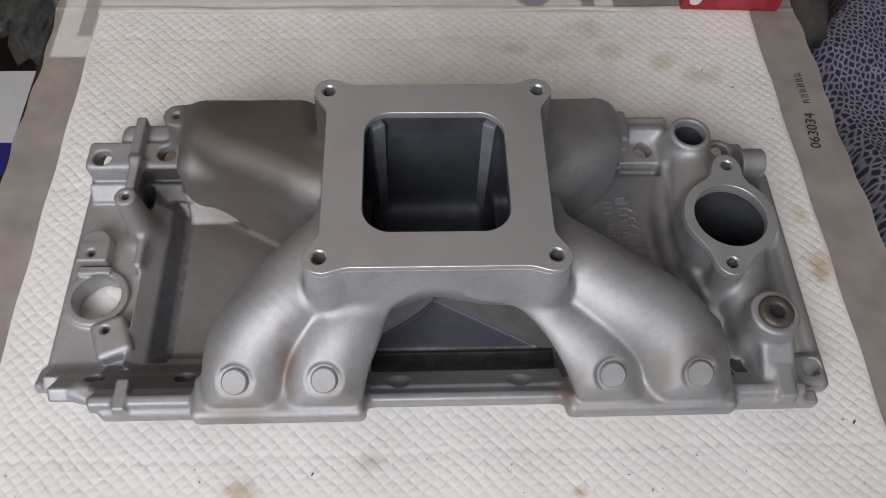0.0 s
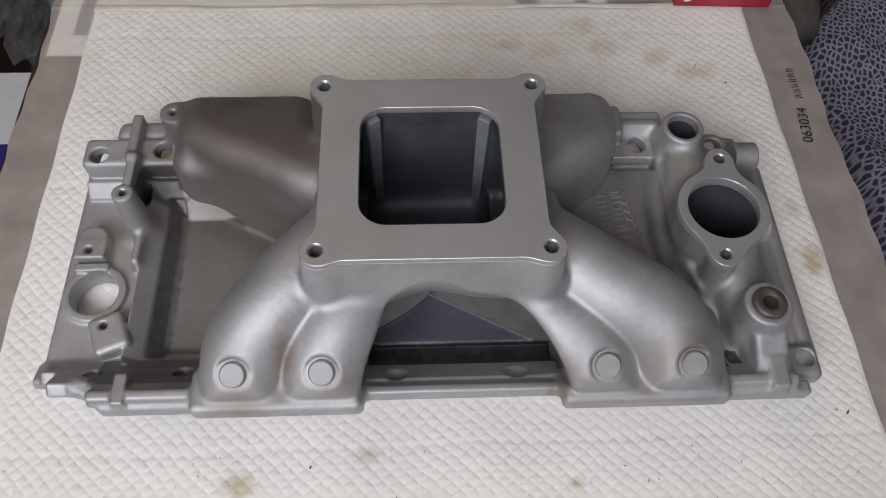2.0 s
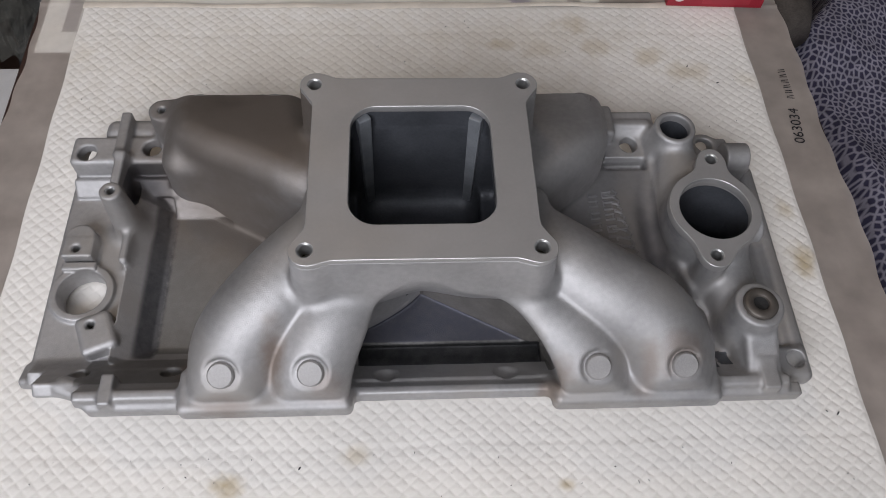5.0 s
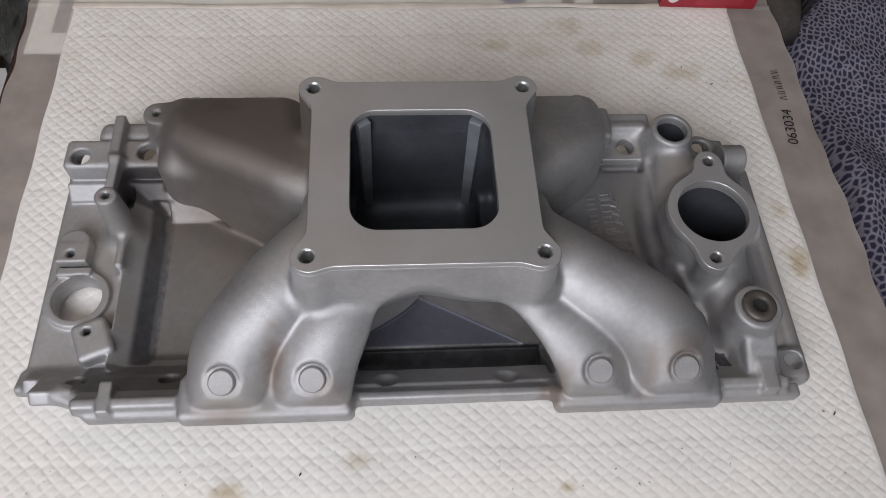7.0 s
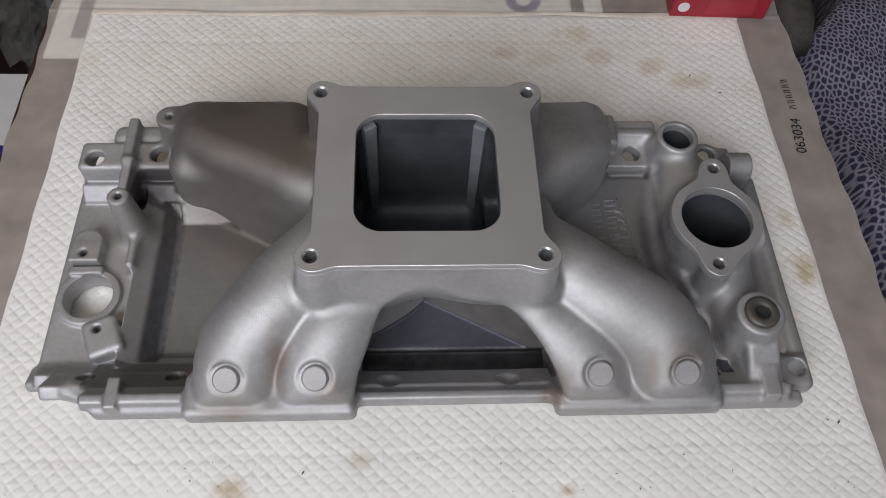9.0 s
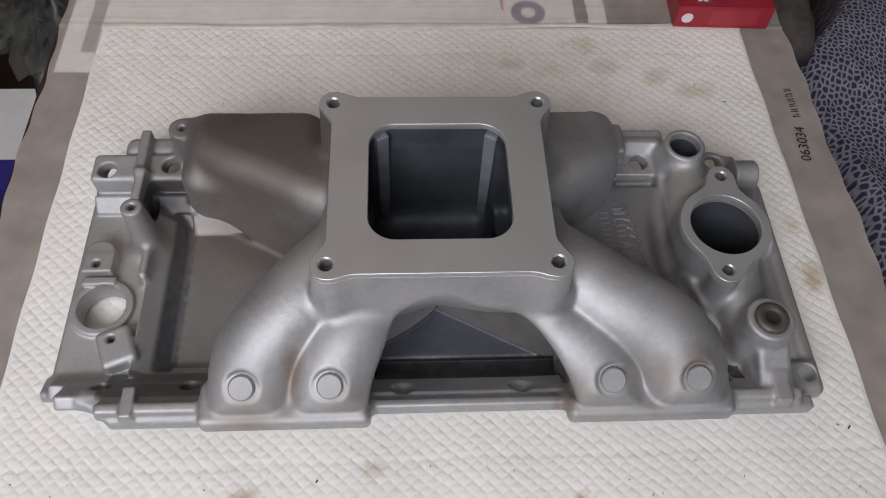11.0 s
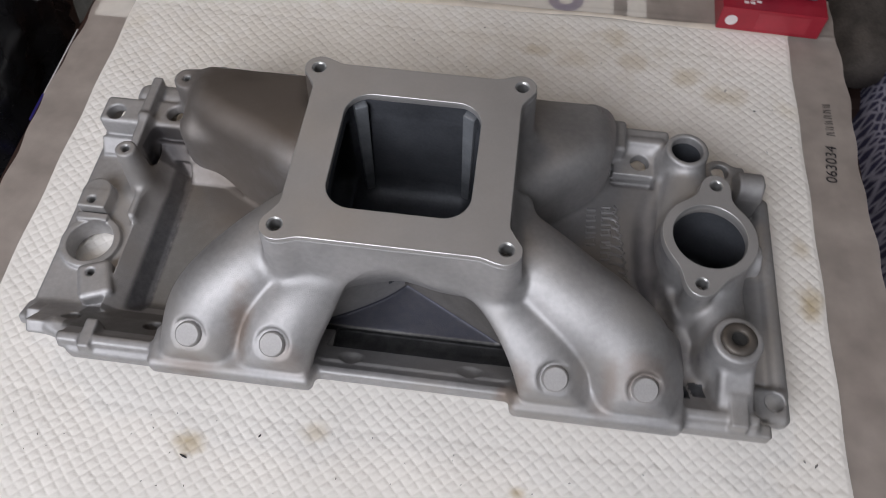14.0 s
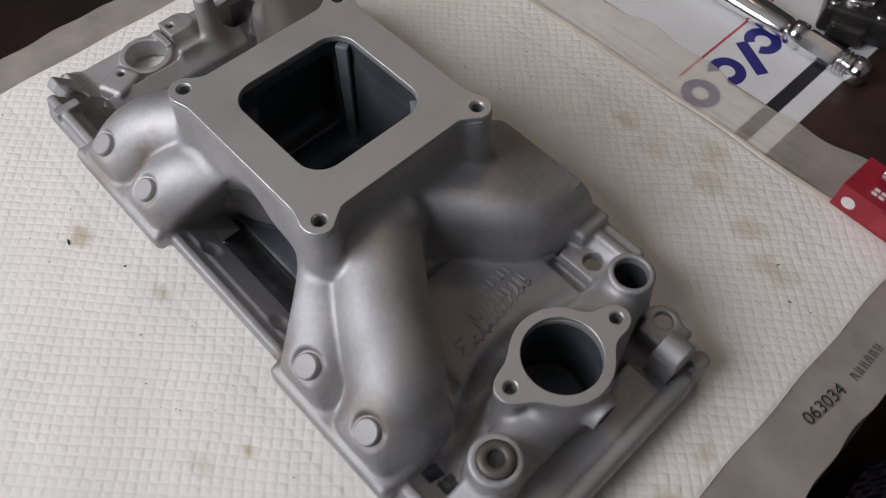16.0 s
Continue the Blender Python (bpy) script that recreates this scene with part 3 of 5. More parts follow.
def build_casting():
    s = Solid((-0.305, -0.148, -0.004), (0.305, 0.148, 0.146), 0.00115)
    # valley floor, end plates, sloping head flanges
    s.join(rounded((0, 0, 0.003), (0.21, 0.07, 0.003), 0.002))
    s.join(rounded((-0.2490, 0.0, 0.0095), (0.0310, 0.095, 0.0075), 0.003))

    def ramp_side(x, y, z):
        return np.maximum(np.maximum((z - 0.0168 + (x + 0.2105) * 1.0) * 0.70, np.abs(x + 0.2085) - 0.0135), np.maximum(np.abs(y) - 0.085, -z))

    s.join((ramp_side, (-0.223, -0.085, 0.0), (-0.193, 0.085, 0.018)), 0.001)
    s.join(rounded((0.241, -0.005, 0.0105), (0.039, 0.090, 0.0085), 0.003))
    for side in (-1, 1):
        # slope from the outer lip down to the valley
        cy, cz = (-0.0945 if side < 0 else 0.0945 + FAR), 0.0235
        x0, x1 = (-0.230, 0.250) if side < 0 else (-0.205, 0.192)
        s.join(rounded(((x0 + x1) / 2, cy, cz), ((x1 - x0) / 2, 0.0375, 0.0055), 0.002, tilt=-44.5 if side < 0 else 44.5), 0.003)
        s.join(rounded((0, -0.081 if side < 0 else 0.081 + FAR, 0.010), (0.276, 0.0200, 0.0055), 0.002, tilt=-44.5 if side < 0 else 44.5), 0.003)
        s.join(rounded(((x0 + x1) / 2, -0.1190 if side < 0 else 0.1190 + FAR, 0.0470), ((x1 - x0) / 2, 0.0035, 0.0065), 0.002), 0.003)
    for cx in (-0.104, 0.1425):
        s.join(rounded((cx, -0.1185, 0.0505), (0.0570, 0.0155, 0.0085), 0.0050), 0.004)
        s.join(rounded((-cx, 0.1185 + FAR, 0.0505), (0.0570, 0.0155, 0.0085), 0.0035), 0.004)
    # outer rails beside the port pads, with a groove and small tabs
    s.join(rounded((-0.190, -0.1225, 0.040), (0.034, 0.005, 0.006), 0.003), 0.004)
    s.join(rounded((-0.234, -0.1090, 0.0345), (0.016, 0.0070, 0.0065), 0.005, turn=-22), 0.005)
    s.join(rounded((0.226, -0.1225, 0.040), (0.034, 0.005, 0.006), 0.002), 0.004)
    s.join(rounded((-0.2085, -0.115, 0.049), (0.0045, 0.011, 0.006), 0.0015), 0.002)
    s.join(rounded((0.2360, -0.115, 0.049), (0.0060, 0.011, 0.007), 0.0015), 0.002)
    s.join(rounded((-0.2440, -0.0900, 0.0191), (0.0200, 0.0270, 0.0055), 0.002, tilt=-44.5), 0.003)
    s.join(rounded((-0.273, -0.089, 0.014), (0.011, 0.009, 0.005), 0.003, tilt=-20), 0.004)
    s.join(rounded((0.2625, -0.0990, 0.0275), (0.0165, 0.0135, 0.0080), 0.006), 0.004)
    s.cut(post(0.2680, -0.0970, 0.0, 0.06, 0.0066), 0.001)
    s.join(rounded((-0.150, 0.0945 + FAR - 0.0045, 0.0235 + 0.0045), (0.048, 0.0375, 0.0055), 0.001, tilt=44.5), 0.001)
    s.join(rounded((0.018, -0.0820, 0.0012), (0.068, 0.0140, 0.0026), 0.0005), 0.001)
    # runners
    pairs = [NEAR_RUNNERS[:2], NEAR_RUNNERS[2:]]
    for turn in (1, -1):
        for pair in pairs if turn > 0 else []:
            for pts, rad in pair:
                p, r = curve_points(placed(turn, pts), rad)
                s.join(clipped(tube(p, r), turn), 0.0035)
                low = p.copy()
                low[:, 2] -= 0.026
                s.join(clipped(tube(low, r * 0.97), turn), 0.002)
        for plan in PAIR_PLANS if turn > 0 else FAR_PLANS:
            s.join(clipped(pair_block(plan, turn, -0.0012 if turn < 0 else 0.017 if plan[1][0] < 0 else 0.022), turn), 0.006)
        for pts, rad in NEAR_FILL if turn > 0 else []:
            p, r = curve_points(placed(turn, pts), rad)
            s.join(clipped(tube(p, r), turn), 0.012)
        for pair in pairs:
            for pts, rad in pair:
                if turn > 0:
                    s.cut(spot_face((pts[4][0] + 0.0006, -0.1173, 0.0797), 30, 0.0104), 0.0035)
                else:
                    s.cut(rounded((-pts[4][0] + 0.026, 0.124 + FAR, 0.1035), (0.012, 0.010, 0.015), 0.0098), 0.010)
        s.join(clipped(rounded((turn * 0.166, -0.088 if turn > 0 else 0.088 + FAR, 0.044), (0.031, 0.024, 0.030), 0.016), turn), 0.010)
    # the foot of the far runner hangs over a bare sloping facet
    def foot(x, y, z):
        rise = 0.0319 + (y - 0.0741) * 0.983
        return np.maximum(np.maximum((rise - z) * 0.71, (z - 0.027 + 0.45 * np.maximum(x + 0.190, 0)) * 0.9), np.maximum(np.maximum(np.abs(x + 0.176) - 0.026, 0.0074 - z), y - 0.069))

    s.cut((foot, (-0.202, 0.044, 0.006), (-0.150, 0.069, 0.027)), 0.0015)
    # bowl and neck of the plenum
    s.join(rounded((0, 0, 0.080), (0.068, 0.062, 0.042), 0.026), 0.010)
    s.join((neck, (-0.09, -0.085, 0.09), (0.09, 0.085, 0.1415)), 0.007)
    s.join(rounded((0.048, -0.034, 0.056), (0.040, 0.040, 0.056), 0.010), 0.006)
    s.join(rounded((-0.050, -0.030, 0.056), (0.030, 0.040, 0.056), 0.010), 0.006)
    s.join(rounded((0.0, -0.010, 0.056), (0.060, 0.060, 0.056), 0.010), 0.006)
    s.cut(arch(1), 0.007)
    s.join(rounded((0.0210, -0.1044, 0.0339), (0.0710, 0.0130, 0.0055), 0.001, tilt=-44.5), 0.0015)
    # crossover with the thermostat housing
    table, t_lo, t_hi = rounded((0.150, 0.012, 0.026), (0.052, 0.062, 0.021), 0.008)

    def crossover(x, y, z):
        # its far corner falls away beyond a slanting ridge
        past = (-(x - 0.079) * 0.070 + (y + 0.001) * 0.078) / 0.1048
        return np.maximum(table(x, y, z), (z - 0.0468 + 0.55 * np.maximum(past, 0)) * 0.87)

    s.join((crossover, t_lo, t_hi), 0.005)
    s.join(rounded((0.094, 0.004, 0.021), (0.020, 0.032, 0.018), 0.006), 0.008)
    s.join(rounded((0.182, -0.060, 0.017), (0.034, 0.040, 0.0165), 0.010, tilt=9), 0.016)
    s.join(tube([(0.156, 0.0735, 0.036), (0.184, 0.0735, 0.036)], (0.0065, 0.0065)), 0.002)
    s.join(post(0.2150, 0.003, 0.01, 0.078, 0.0345, 0.0330, 0.003), 0.007)
    s.join(tube([(0.214, 0.02, 0.045), (0.205, 0.087, 0.045)], (0.030, 0.017)), 0.012)
    s.join(post(0.205, 0.087, 0.02, 0.072, 0.0180, 0.0165, 0.002), 0.008)
    s.join(tube([(0.224, -0.01, 0.040), (0.233, -0.074, 0.045)], (0.024, 0.0155)), 0.010)
    s.join(post(0.2315, -0.073, 0.02, 0.076, 0.0185, 0.0170, 0.002), 0.006)
    s.join(rounded((0.2350, -0.0940, 0.0470), (0.0120, 0.0220, 0.0120), 0.004, tilt=22), 0.004)
    s.join(rounded((0.2350, -0.0980, 0.0300), (0.0120, 0.0180, 0.0160), 0.003), 0.004)
    s.cut(tube([(0.186, 0.068, 0.053), (0.178, 0.036, 0.051), (0.1765, 0.006, 0.048), (0.179, -0.020, 0.046), (0.188, -0.044, 0.042), (0.197, -0.066, 0.038), (0.205, -0.086, 0.035)], (0.005, 0.0060, 0.0065, 0.0075, 0.0085, 0.0090, 0.0085)), 0.006)
    s.join(post(0.2210, 0.0460, 0.030, 0.0755, 0.0130, 0.0090, 0.001), 0.005)
    s.join(post(0.2090, -0.0355, 0.040, 0.0755, 0.0105, 0.0088, 0.001), 0.006)
    # end rail and the web behind it
    s.join(rounded((0.2575, -0.012, 0.0140), (0.0190, 0.070, 0.0120), 0.003), 0.006)
    s.join(rounded((0.2750, -0.0060, 0.0160), (0.0060, 0.085, 0.0150), 0.0050), 0.005)
    # ears on the far side
    s.join(rounded((0.170, 0.091, 0.034), (0.0175, 0.0145, 0.0115), 0.0012), 0.002)
    s.join(rounded((0.1765, 0.113, 0.043), (0.0205, 0.008, 0.009), 0.003), 0.003)
    s.cut(rounded((0.168, 0.0700, 0.047), (0.0165, 0.0058, 0.012), 0.002), 0.002)
    s.join(post(0.2385, 0.091, 0.012, 0.043, 0.0135, 0.0125, 0.002), 0.006)
    s.join(lying(0.2580, 0.0740, 0.0480, 0.0095, 0.0118), 0.0015)
    s.join(rounded((0.2440, 0.0860, 0.0350), (0.0150, 0.0130, 0.0080), 0.003), 0.003)
    s.join(rounded((0.2580, 0.0740, 0.026), (0.0095, 0.0118, 0.022), 0.001), 0.002)
    s.join(post(0.273, 0.092, 0.005, 0.032, 0.008, 0.007), 0.005)
    s.join(rounded((-0.2345, 0.0895, 0.0325), (0.0405, 0.0135, 0.0140), 0.0040), 0.002)
    s.join(rounded((-0.2345, 0.0725, 0.0190), (0.0405, 0.0095, 0.0080), 0.002, tilt=-42), 0.003)
    s.join(rounded((-0.226, 0.113, 0.036), (0.028, 0.011, 0.009), 0.0088), 0.004)
    s.join(rounded((-0.2335, 0.098, 0.034), (0.0040, 0.022, 0.0215), 0.0012), 0.002)
    s.join(rounded((-0.2325, 0.0640, 0.0345), (0.0037, 0.0200, 0.0190), 0.0012, tilt=14, turn=-6), 0.006)
    s.join(post(-0.198, 0.104, 0.02, 0.076, 0.0125, 0.0105), 0.008)
    s.join(post(-0.226, 0.031, 0.012, 0.072, 0.0125, 0.0080), 0.010)
    s.join(rounded((-0.2235, 0.010, 0.024), (0.003, 0.016, 0.010), 0.002), 0.006)
    # end plate fittings
    s.join(rounded((-0.2600, 0.0090, 0.020), (0.0115, 0.0085, 0.0100), 0.0012), 0.0015)
    s.join(post(-0.2600, 0.0175, 0.010, 0.030, 0.0122, 0.0115, 0.0012), 0.0015)
    s.join(rounded((-0.2585, -0.0045, 0.019), (0.0130, 0.0035, 0.0055), 0.0012), 0.001)
    s.join(post(-0.2535, -0.0255, 0.008, 0.0215, 0.0250, 0.0238, 0.0010), 0.0015)
    s.join(rounded((-0.2335, -0.0620, 0.0210), (0.0130, 0.0155, 0.0095), 0.0045, turn=22), 0.0010)
    # openings
    s.cut(post(-0.2535, -0.0255, -0.01, 0.03, 0.0180), 0.0008)
    for ex, ey in ((-0.262, 0.090), (-0.212, 0.094), (0.174, 0.094), (0.2385, 0.095)):
        s.cut(tube([(ex, ey, 0.030), (ex, ey + 0.022, -0.004)], (0.0085, 0.0160)), 0.001)
    s.cut(post(-0.262, 0.086, -0.01, 0.06, 0.0074), 0.0006)
    s.cut(post(-0.212, 0.090, -0.01, 0.06, 0.0074), 0.0006)
    s.cut(post(0.174, 0.090, -0.01, 0.06, 0.0074), 0.0006)
    s.cut(post(0.2385, 0.091, -0.01, 0.06, 0.0068), 0.001)
    s.cut(post(0.2155, 0.002, 0.010, 0.09, 0.0262), 0.001)
    s.cut(post(0.205, 0.087, 0.015, 0.09, 0.0120), 0.001)
    s.cut(post(0.2315, -0.073, 0.066, 0.09, 0.0115), 0.001)
    for x, y, z in ((-0.226, 0.031, 0.060), (-0.198, 0.104, 0.064), (-0.261, 0.0075, 0.02), (-0.238, -0.057, 0.018)):
        s.cut(post(x, y, z, z + 0.02, 0.0032), 0.001)

    def pocket(x, y, z):
        side = np.maximum(-0.047 - x, x - 0.0885)
        return np.maximum(np.maximum(side, np.abs(y + 0.0805) - 0.0125), np.maximum(0.0035 - z, z - 0.033) + 0 * x)

    s.cut((pocket, (-0.05, -0.094, 0.003), (0.092, -0.066, 0.034)), 0.001)
    s.cut(rounded((0.2035, -0.0975, 0.045), (0.0042, 0.0058, 0.0120), 0.0040, turn=-12), 0.0012)
    s.cut(rounded((0.2152, -0.0945, 0.045), (0.0036, 0.0062, 0.0120), 0.0034, turn=-12), 0.0012)
    for x in (-0.026, 0.057):
        s.cut(tube([(x, -0.0997, 0.0460), (x, -0.0957, 0.0500)], (0.0108, 0.0108)), 0.0004)
    for x, y, z in ((-0.237, -0.0945, 0.0325), (-0.175, -0.0945, 0.0325)):
        s.cut(tube([(x, y - 0.002, z - 0.002), (x, y + 0.006, z + 0.006)], (0.0068, 0.0068)), 0.0008)
    for x, y in ((0.0713, 0.0656), (0.0713, -0.0656), (-0.0713, 0.0656), (-0.0713, -0.0656)):
        s.cut(post(x, y, 0.122, 0.15, 0.0056), 0.0005)
    for x, y in ((0.2215, 0.0470), (0.2075, -0.0370)):
        s.cut(post(x, y, 0.058, 0.09, 0.0054), 0.0005)
    # plenum chamber with the runner mouths
    s.cut(rounded((0, 0.0040, 0.104), (0.0460, 0.0415, 0.068), 0.016), 0.002)
    s.cut(rounded((0, -0.001, 0.138), (0.0460, 0.0465, 0.022), 0.010), 0.002)
    s.cut(rounded((0, 0.004, 0.092), (0.063, 0.033, 0.036), 0.010), 0.003)
    s.join(lying(0.2475, 0.003, 0.0550, 0.0095, 0.0120), 0.006)
    s.cut(lying(0.2700, 0.003, 0.0550, 0.0180, 0.0088), 0.0008)
    s.cut(post(0.2155, 0.002, 0.010, 0.09, 0.0262), 0.001)
    return s.surface()


def grid_mesh(name, verts, quads):
    mesh = bpy.data.meshes.new(name)
    mesh.vertices.add(len(verts))
    mesh.vertices.foreach_set("co", np.asarray(verts, np.float32).ravel())
    mesh.loops.add(quads.size)
    mesh.loops.foreach_set("vertex_index", np.asarray(quads, np.int32).ravel())
    mesh.polygons.add(len(quads))
    mesh.polygons.foreach_set("loop_start", np.arange(0, quads.size, 4, dtype=np.int32))
    mesh.update(calc_edges=True)
    mesh.validate()
    mesh.polygons.foreach_set("use_smooth", np.ones(len(mesh.polygons), bool))
    return mesh


# ---- the room ----
def wall(name, lo, hi, mat, label, kind="structure", cat="wall"):
    return tagged(part(name, box_bm(lo, hi), mat), label, cat, kind=kind)


wall("floor", (-2.6, -1.9, -0.95), (2.6, 2.6, -0.85), FLOOR, "dark brown wooden floor in shade", cat="floor")
wall("wall_north", (-2.6, 2.5, -0.85), (2.6, 2.6, 2.35), WALL, "plain grey plaster wall")
south = bmesh.new()
WX0, WX1, WZ0, WZ1 = WIN_X - WIN_W / 2, WIN_X + WIN_W / 2, WIN_Z - WIN_H / 2, WIN_Z + WIN_H / 2
for lo, hi in (((-2.6, -1.44, -0.85), (WX0, -1.34, 2.35)), ((WX1, -1.44, -0.85), (2.6, -1.34, 2.35)), ((WX0, -1.44, -0.85), (WX1, -1.34, WZ0)), ((WX0, -1.44, WZ1), (WX1, -1.34, 2.35))):
    c = [(p + q) / 2 for p, q in zip(lo, hi)]
    bmesh.ops.create_cube(south, size=1, matrix=Matrix.Translation(c) @ Matrix.Diagonal((hi[0] - lo[0], hi[1] - lo[1], hi[2] - lo[2], 1)))
tagged(part("wall_south", south, WALL), "plain grey plaster wall with a wide window", "wall", kind="structure")
WHITEPAINT = material("white_paint", (0.78, 0.77, 0.75), 0.4, 0.0, 0.04, 15)
window = tagged(new("window_1"), "wide white framed window with two panes", "window", kind="structure")
frame_bm = bmesh.new()
for lo, hi in (((WX0, -1.42, WZ0), (WX0 + 0.05, -1.36, WZ1)), ((WX1 - 0.05, -1.42, WZ0), (WX1, -1.36, WZ1)), ((WX0 + 0.05, -1.42, WZ0), (WX1 - 0.05, -1.36, WZ0 + 0.05)), ((WX0 + 0.05, -1.42, WZ1 - 0.05), (WX1 - 0.05, -1.36, WZ1)), ((WIN_X - 0.025, -1.42, WZ0 + 0.05), (WIN_X + 0.025, -1.36, WZ1 - 0.05))):
    c = [(p + q) / 2 for p, q in zip(lo, hi)]
    bmesh.ops.create_cube(frame_bm, size=1, matrix=Matrix.Translation(c) @ Matrix.Diagonal((hi[0] - lo[0], hi[1] - lo[1], hi[2] - lo[2], 1)))
part("window_frame", frame_bm, WHITEPAINT, window)
part("window_sill", box_bm((WX0 - 0.03, -1.36, WZ0 - 0.030), (WX1 + 0.03, -1.24, WZ0 - 0.003), 0.004), WHITEPAINT, window)
PANE = film_material("window_pane", (0.9, 0.95, 0.95), 0.9, 0.05)
for x0 in (WX0 + 0.05, WIN_X + 0.025):
    part("pane", box_bm((x0, -1.395, WZ0 + 0.05), (x0 + WIN_W / 2 - 0.075, -1.389, WZ1 - 0.05)), PANE, window)
wall("wall_west", (-2.7, -1.9, -0.85), (-2.6, 2.6, 2.35), BROWNWALL, "dark brown panelled wall")
wall("wall_east", (2.6, -1.9, -0.85), (2.7, 2.6, 2.35), PALEWALL, "plain grey plaster wall")
wall("ceiling", (-2.7, -1.9, 2.35), (2.7, 2.6, 2.45), CEIL, "plain grey plaster ceiling", cat="ceiling")

# unseen fixture, added to house the warm fill over the far side
added_ceiling_light = tagged(new("added_ceiling_light"), "unseen round white ceiling light with a chrome rim, added as warm fill", "lamp")
part("base_plate", ring_bm([(0.19, 0.0), (0.20, 0.01), (0.20, 0.025), (0.001, 0.025)], 40), WHITEPAINT, added_ceiling_light).matrix_local = pose(0, 0, 0.025)
part("rim", ring_bm([(0.205, 0.0), (0.215, 0.006), (0.215, 0.024), (0.200, 0.024), (0.200, 0.0)], 40, False), CHROME, added_ceiling_light).matrix_local = pose(0, 0, 0.010)
added_ceiling_light.matrix_world = pose(-0.75, 1.15, 2.30)

# workbench
bench = tagged(new("workbench"), "dark brown wooden workbench under the white pad", "workbench")
part("benchtop", box_bm((-0.370, -0.55, -0.035), (0.381, 0.62, -0.004), 0.003), WOOD, bench)
for sx in (-0.33, 0.35):
    for sy in (-0.5, 0.57):
        part("leg", box_bm((sx - 0.03, sy - 0.03, -0.85), (sx + 0.03, sy + 0.03, -0.035), 0.003), WOOD, bench)


# quilted pad
def build_pad():
    x0, x1, y0, y1, h = -0.324, 0.331, -0.34, 0.306, 0.00095
    xs, ys = np.arange(x0, x1 + h / 2, h), np.arange(y0, y1 + h / 2, h)
    X, Y = np.meshgrid(xs, ys, indexing="ij")
    wx = 0.0012 * np.sin(X * 31 + Y * 17) + 0.0008 * np.sin(X * 83 - Y * 61)
    u, v, c = (X + Y * 1.08 + wx) / 1.414, (X - Y * 1.08 - wx) / 1.414, 0.0076
    a, b = np.abs(np.sin(np.pi * u / c)), np.abs(np.sin(np.pi * v / c))
    rng = np.random.RandomState(3)
    lift = rng.rand(400, 400)
    iu, iv = np.floor(u / c).astype(int) % 400, np.floor(v / c).astype(int) % 400
    fu, fv = u / c - np.floor(u / c) - 0.5, v / c - np.floor(v / c) - 0.5
    lean1, lean2 = rng.rand(400, 400) - 0.35, rng.rand(400, 400) - 0.5
    Z = 0.0012 * (np.minimum(a, b) ** 0.24) * (0.8 + 0.3 * lift[iu, iv]) + 0.0007 * fu * lean1[iu, iv] + 0.0005 * fv * lean2[iu, iv]
    Z += 0.0005 * np.sin(X * 23 + 1.3) * np.sin(Y * 19) + 0.0003 * np.sin(X * 61 + Y * 47)
    for yy in (-0.142, 0.09, 0.268):
        Z -= 0.00035 * np.exp(-((Y - yy - 0.002 * np.sin(X * 9) - 0.001 * np.sin(X * 40)) / 0.0030) ** 2)
    edge = np.minimum(np.minimum(X - x0, x1 - X), np.minimum(Y - y0, y1 - Y))
    Z = Z * np.clip(edge / 0.004, 0.1, 1) - 0.0002
    nx, ny = X.shape
    verts = np.stack([X + 0.0006 * np.sin(Y * 70), Y, Z - 0.0014], -1).reshape(-1, 3)
    i = (np.arange(nx - 1)[:, None] * ny + np.arange(ny - 1)[None, :]).ravel()
    return verts, np.stack([i, i + ny, i + ny + 1, i + 1], 1)


pad = tagged(new("absorbent_pad"), "white quilted absorbent pad with yellow stains, film border", "pad")
link_mesh("quilted_sheet", grid_mesh("quilted_sheet", *build_pad()), PAD, pad)


def film_sheet():
    bm = bmesh.new()
    nx, ny = 150, 380
    rows = []
    for i in range(nx + 1):
        row = []
        for j in range(ny + 1):
            x, y = -0.366 + 0.746 * i / nx, -0.40 + 0.765 * j / ny
            if i == 0 or i == nx:
                x += 0.0015 * math.sin(y * 33) + 0.001 * math.sin(y * 117)
            if j == ny:
                y += 0.006 * math.sin(x * 31) + 0.004 * math.sin(x * 77)
            z = -0.0025 + 0.0004 * noise.noise((x * 22, y * 22, 0.3)) + 0.0005 * abs(noise.noise((x * 19 + 0.6 * noise.noise((x * 9, y * 9, 5.0)), y * 26, 2.3)))
            for fold, tall in ((0.3095, 0.0014), (0.318, 0.0008), (0.337, 0.0006)):
                z += tall * math.exp(-((y - fold - 0.0015 * math.sin(x * 23 + fold * 90)) / 0.0018) ** 2) * (0.6 + 0.4 * math.sin(x * 41 + fold * 300))
            for fold, tall in ((-0.346, 0.0006), (0.352, 0.0006), (0.368, 0.0008)):
                z += tall * math.exp(-((x - fold - 0.0020 * math.sin(y * 17 + fold * 90)) / 0.0045) ** 2) * (0.5 + 0.5 * math.sin(y * 29 + fold * 300))
            row.append(bm.verts.new((x, y, z)))
        rows.append(row)
    for i in range(nx):
        for j in range(ny):
            bm.faces.new((rows[i][j], rows[i + 1][j], rows[i + 1][j + 1], rows[i][j + 1]))
    return bm


